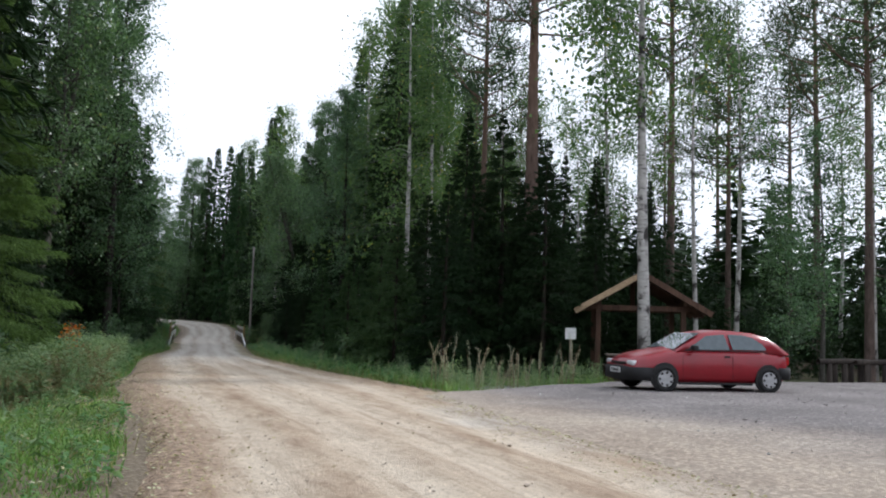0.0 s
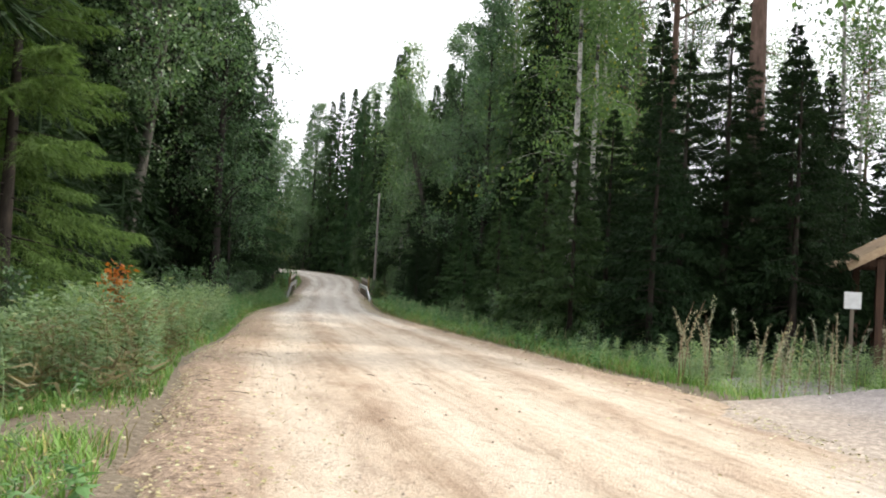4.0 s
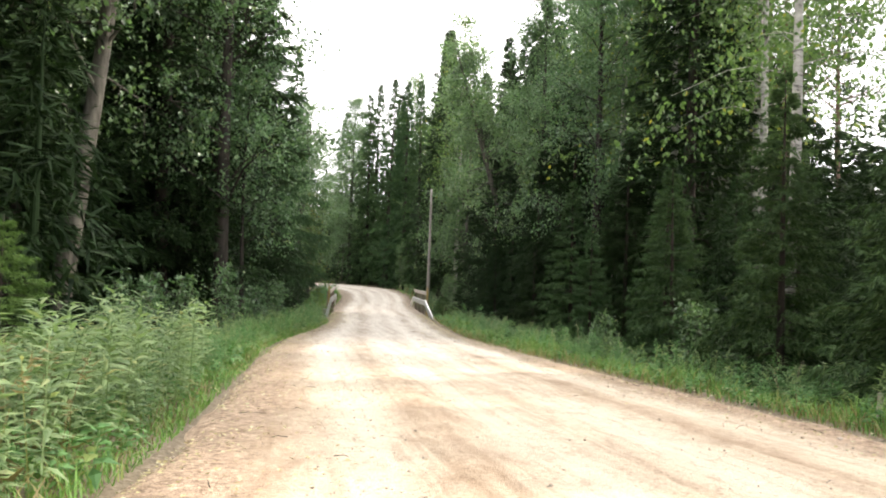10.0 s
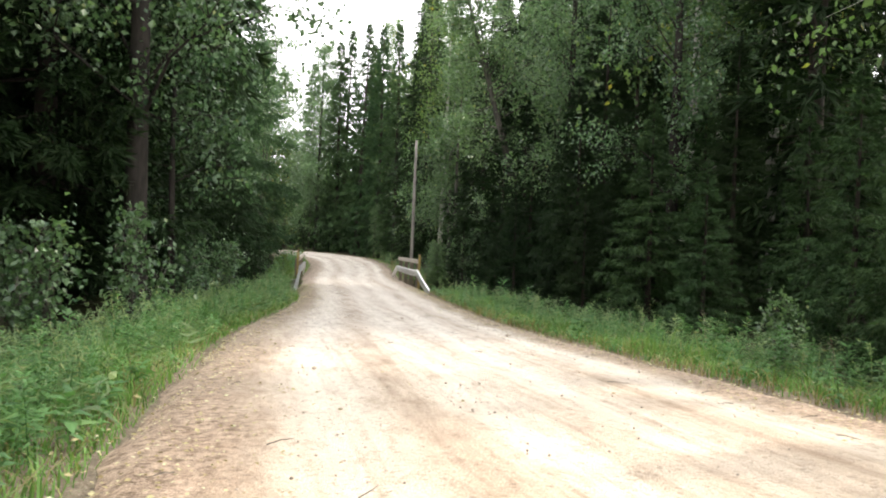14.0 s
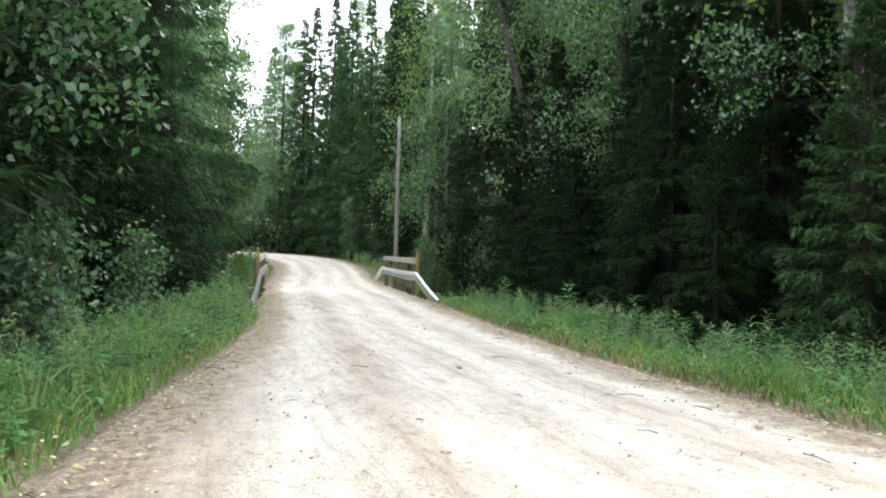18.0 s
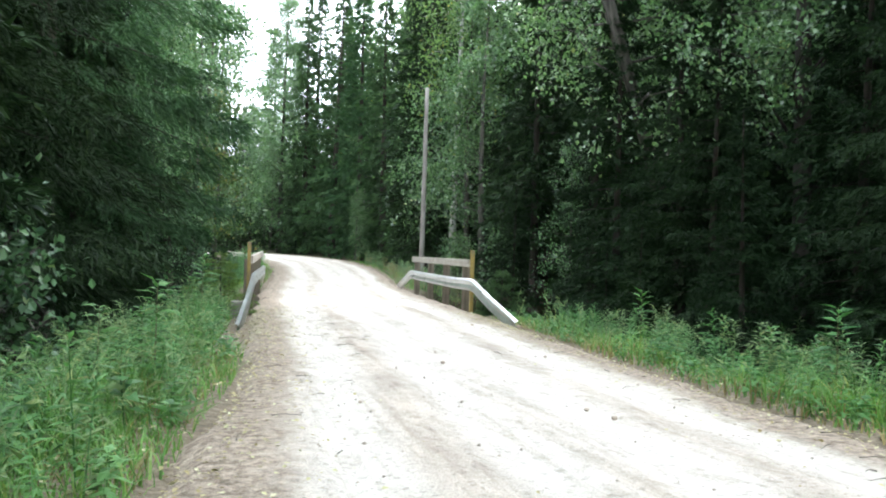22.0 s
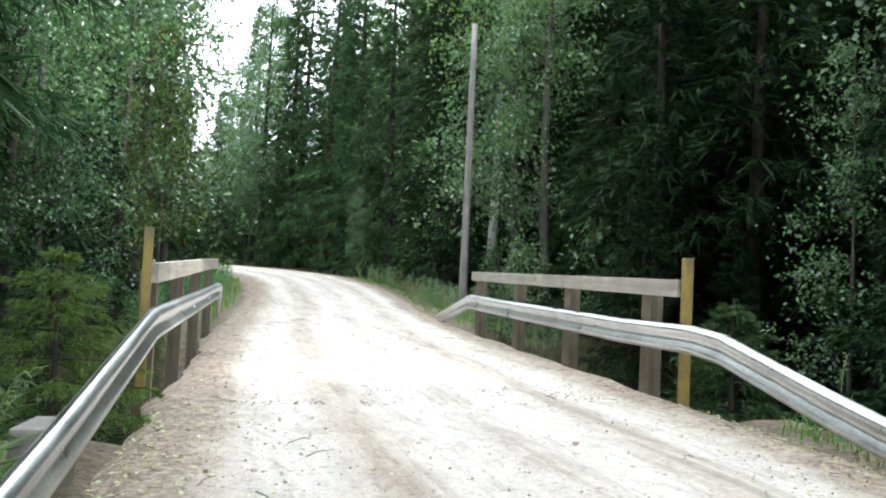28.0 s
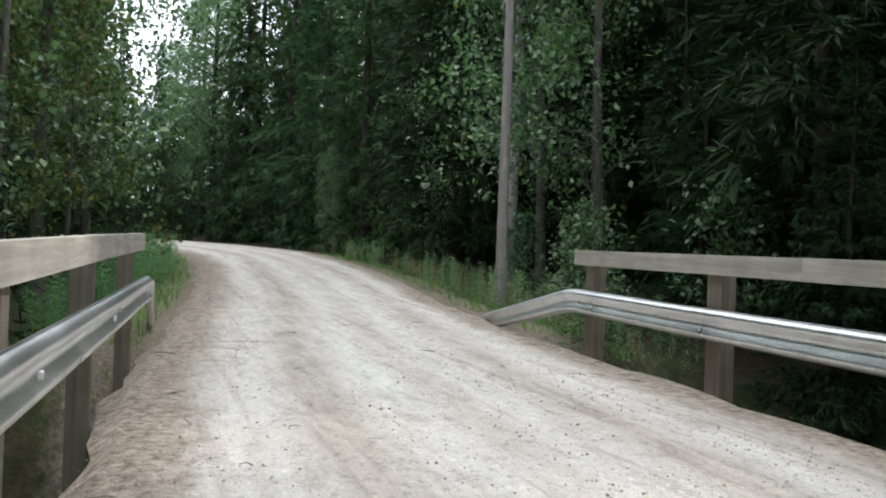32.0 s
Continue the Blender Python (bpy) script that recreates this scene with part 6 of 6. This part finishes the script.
part("lid", boxed(-0.8, 0.8, -0.5, 0.5, 0.79, 0.84, bevel=0.01), M_WOOD_GREY, grill)

sz = float(ground_height(np.array([12.4]), np.array([21.4]))[0])
sign = thing("notice_box", pose(12.4, 21.4, sz, 0, 0, -30), "small white notice board on a wooden post", "sign")
part("post", boxed(-0.035, 0.035, -0.035, 0.035, -0.2, 1.35, bevel=0.006), M_WOOD_POST, sign)
part("board", boxed(-0.16, 0.16, -0.06, -0.04, 1.28, 1.62, bevel=0.006), M_WHITE, sign)

for k, (x, y, L, t) in enumerate([(21.6, 19.9, 2.4, 5), (23.0, 19.6, 2.2, -8), (22.4, 20.4, 2.6, 0)]):
    z = float(ground_height(np.array([x]), np.array([y]))[0])
    rack = thing("log_barrier", pose(x, y, z, 0, 0, t), "rough dark log barrier at the parking edge", "barrier", "log barriers")
    so = Soup()
    so.tube([(-L / 2, 0, 0.75), (0, 0.02, 0.77), (L / 2, 0, 0.74)], [0.09, 0.095, 0.085], 9)
    part("rail_log", so.mesh("rail_log", M_BARK_SPRUCE, True), None, rack)
    for sx in (-0.7, 0.0, 0.75):
        so = Soup()
        so.tube([(sx, 0, -0.2), (sx, 0, 0.7)], [0.10, 0.09], 9)
        part("post_log", so.mesh("post_log", M_BARK_SPRUCE, True), None, rack)


# ---- car ----
def loft(sections):
    """A closed skin over cross-sections of equal point count."""
    bm = bmesh.new()
    rows = [[bm.verts.new(p) for p in s] for s in sections]
    n = len(rows[0])
    for a, b in zip(rows, rows[1:]):
        for k in range(n):
            bm.faces.new((a[k], a[(k + 1) % n], b[(k + 1) % n], b[k]))
    bm.faces.new(rows[0][::-1])
    bm.faces.new(rows[-1])
    bmesh.ops.recalc_face_normals(bm, faces=bm.faces)
    for f in bm.faces:
        f.smooth = True
    return bm


def panel(points, thick=0.012):
    """A thin solid panel through corner points."""
    bm = bmesh.new()
    f = bm.faces.new([bm.verts.new(p) for p in points])
    f.normal_update()
    n = f.normal.copy()
    r = bmesh.ops.extrude_face_region(bm, geom=[f])
    for v in r["geom"]:
        if isinstance(v, bmesh.types.BMVert):
            v.co -= n * thick
    bmesh.ops.recalc_face_normals(bm, faces=bm.faces)
    return bm


CAR_Z = float(parking_height(np.array(11.8), np.array(14.6)))
car = thing("hatchback_car", pose(11.82, 14.62, CAR_Z, 0, 0, 172), "small red three-door hatchback with black bumpers parked on gravel", "car")


def body_section(x, top, hw, shoulder, bottom, crown=0.04):
    ys = [(-hw * 0.86, bottom), (-hw * 0.98, bottom + 0.10), (-hw, 0.48), (-hw * 0.985, shoulder - 0.10), (-hw * 0.93, shoulder), (-hw * 0.6, top), (0, top + crown), (hw * 0.6, top), (hw * 0.93, shoulder), (hw * 0.985, shoulder - 0.10), (hw, 0.48), (hw * 0.98, bottom + 0.10), (hw * 0.86, bottom)]
    return [(x, y, z) for y, z in ys]


secs = [(-1.80, 0.78, 0.66, 0.76, 0.34), (-1.74, 0.88, 0.74, 0.83, 0.26), (-1.5, 0.90, 0.79, 0.86, 0.22), (-1.1, 0.90, 0.815, 0.87, 0.20), (-0.4, 0.90, 0.82, 0.87, 0.19), (0.4, 0.90, 0.82, 0.86, 0.19), (0.85, 0.90, 0.815, 0.85, 0.19), (1.15, 0.85, 0.81, 0.79, 0.20), (1.5, 0.775, 0.79, 0.71, 0.22), (1.76, 0.685, 0.74, 0.62, 0.24), (1.88, 0.60, 0.66, 0.54, 0.28)]
part("body", loft([body_section(*s) for s in secs]), M_RED, car)
# cabin: pillars and roof, then glass set 6 mm proud
cab = [(0.92, 0.87, 0.74, 0.03), (0.55, 1.06, 0.69, 0.02), (0.22, 1.245, 0.62, 0.025), (-0.1, 1.295, 0.60, 0.03), (-0.55, 1.305, 0.59, 0.03), (-1.0, 1.285, 0.585, 0.03), (-1.30, 1.22, 0.59, 0.03), (-1.56, 1.06, 0.63, 0.02), (-1.79, 0.86, 0.68, 0.02)]


def cabin_half(z):
    return 0.765 - 0.165 * (z - 0.86) / 0.40


part("cabin", loft([[(x, -0.765, 0.84), (x, -cabin_half(top - 0.03), top - 0.03), (x, -cabin_half(top) * 0.85, top), (x, 0, top + cr), (x, cabin_half(top) * 0.85, top), (x, cabin_half(top - 0.03), top - 0.03), (x, 0.765, 0.84)] for x, top, hw, cr in cab]), M_RED, car)
for sd in (-1, 1):
    def side(x, z, out=0.012):
        return (x, sd * (cabin_half(z) + out), z)
    door_glass = [side(0.66, 0.90), side(0.16, 1.195), side(-0.28, 1.235), side(-0.34, 0.905)]
    rear_glass = [side(-0.42, 0.915), side(-0.37, 1.235), side(-0.72, 1.23), side(-0.95, 1.185), side(-1.14, 1.06), side(-1.24, 0.945), side(-1.20, 0.915)]
    part("door_window", panel(door_glass if sd > 0 else door_glass[::-1]), M_GLASS, car, "dark tinted side window")
    part("rear_side_window", panel(rear_glass if sd > 0 else rear_glass[::-1]), M_GLASS, car, "dark tinted side window")
    part("window_trim", panel([side(0.72, 0.875, 0.014), side(0.72, 0.895, 0.014), side(-1.2, 0.892, 0.014), side(-1.2, 0.88, 0.014)]), M_BLACK_PLASTIC, car)
    part("sill", boxed(-0.88, 0.86, sd * 0.775 - 0.03, sd * 0.775 + 0.03, 0.16, 0.205, bevel=0.012), M_BLACK_PLASTIC, car)
    part("door_seam", boxed(-0.392, -0.387, sd * 0.820 - 0.003, sd * 0.820 + 0.003, 0.28, 0.80), M_INK_AND_GAPS, car)
    part("door_seam", boxed(0.779, 0.784, sd * 0.817 - 0.003, sd * 0.817 + 0.003, 0.28, 0.74), M_INK_AND_GAPS, car)
    handle = part("door_handle", boxed(-0.32, -0.19, sd * 0.825 - 0.012, sd * 0.825 + 0.012, 0.745, 0.78, bevel=0.01), M_BLACK_PLASTIC, car)
    mirror = part("wing_mirror", boxed(0.50, 0.62, sd * 0.90 - 0.09, sd * 0.90 + 0.09, 0.875, 0.995, bevel=0.035), M_BLACK_PLASTIC, car)
    part("headlight", boxed(1.64, 1.885, sd * 0.53 - 0.14, sd * 0.53 + 0.14, 0.525, 0.635, bevel=0.045), M_LAMP, car)
    part("tail_light", boxed(-1.825, -1.70, sd * 0.66 - 0.06, sd * 0.66 + 0.06, 0.60, 0.80, bevel=0.03), M_TAIL, car)
part("windscreen", panel([(0.905, -0.62, 0.905), (0.905, 0.62, 0.905), (0.27, 0.53, 1.255), (0.27, -0.53, 1.255)]), M_GLASS, car, "windscreen reflecting the sky")
part("rear_window", panel([(-1.37, -0.50, 1.215), (-1.37, 0.50, 1.215), (-1.765, 0.56, 0.90), (-1.765, -0.56, 0.90)]), M_GLASS, car)
part("front_bumper", loft([[(x, y * w, z) for y, z in ((-1, 0.23), (-1.02, 0.36), (-1, 0.50), (0, 0.515), (1, 0.50), (1.02, 0.36), (1, 0.23), (0, 0.20))] for x, w in ((1.46, 0.815), (1.70, 0.79), (1.85, 0.72), (1.93, 0.60), (1.95, 0.40))]), M_BLACK_PLASTIC, car, "black plastic front bumper")
part("rear_bumper", loft([[(x, y * w, z) for y, z in ((-1, 0.29), (-1.02, 0.42), (-1, 0.55), (0, 0.56), (1, 0.55), (1.02, 0.42), (1, 0.29), (0, 0.27))] for x, w in ((-1.52, 0.815), (-1.75, 0.79), (-1.86, 0.70), (-1.90, 0.5))]), M_BLACK_PLASTIC, car, "black plastic rear bumper")
part("grille", boxed(1.80, 1.895, -0.36, 0.36, 0.535, 0.60, bevel=0.02), M_BLACK_PLASTIC, car)
plate = part("number_plate", boxed(1.945, 1.965, -0.24, 0.24, 0.36, 0.47, bevel=0.004), M_PLATE, car)
for k in range(5):
    part("plate_bar", boxed(1.9655, 1.968, -0.18 + k * 0.075, -0.13 + k * 0.075, 0.385, 0.445), M_INK_AND_GAPS, plate)
part("wiper", boxed(0.87, 0.885, -0.45, 0.1, 0.925, 0.935), M_BLACK_PLASTIC, car)


def wheel(x, sd):
    # black disc on the closed body stands for the arch's shade
    arch = bmesh.new()
    bmesh.ops.create_cone(arch, cap_ends=True, segments=28, radius1=0.315, radius2=0.315, depth=0.05, matrix=Matrix.Translation((x, sd * 0.798, 0.30)) @ Matrix.Rotation(math.pi / 2, 4, "X"))
    part("wheel_arch", arch, M_INK_AND_GAPS, car, "flat dark disc painted for the shaded wheel arch")
    so = Soup()
    w = part("wheel", mesh_ring(0.275, 0.19, 0.17), None, car)
    w.matrix_basis = Matrix.Translation((x, sd * 0.765, 0.275)) @ Matrix.Rotation(math.pi / 2, 4, "X")
    rim = bmesh.new()
    bmesh.ops.create_cone(rim, cap_ends=True, segments=24, radius1=0.195, radius2=0.17, depth=0.05)
    o = part("hubcap", rim, M_RIM, w, "silver hubcap")
    o.matrix_basis = Matrix.Translation((0, 0, -sd * 0.07)) @ Matrix.Rotation(0 if sd < 0 else math.pi, 4, "X")
    # small black discs stand for the shaded openings in the hubcap
    for k in range(7):
        a = 2 * math.pi * k / 7
        h = bmesh.new()
        bmesh.ops.create_cone(h, cap_ends=True, segments=8, radius1=0.028, radius2=0.028, depth=0.012, matrix=Matrix.Translation((0.135 * math.cos(a), 0.135 * math.sin(a), -sd * 0.095)))
        part("hubcap_slot", h, M_INK_AND_GAPS, w)


def mesh_ring(R, r, w):
    """A tyre: a rounded ring round the z axis."""
    so = Soup()
    prof = [(r, -w / 2), (R - 0.03, -w / 2), (R, -w / 2 + 0.035), (R, w / 2 - 0.035), (R - 0.03, w / 2), (r, w / 2)]
    n = 32
    v = [(a * math.cos(2 * math.pi * k / n), a * math.sin(2 * math.pi * k / n), b) for k in range(n) for a, b in prof]
    m = len(prof)
    f = [(k * m + j, k * m + (j + 1) % m, ((k + 1) % n) * m + (j + 1) % m, ((k + 1) % n) * m + j) for k in range(n) for j in range(m)]
    so.add(v, f)
    return so.mesh("tyre", M_TYRE, True)


for x in (1.20, -1.25):
    for sd in (-1, 1):
        wheel(x, sd)
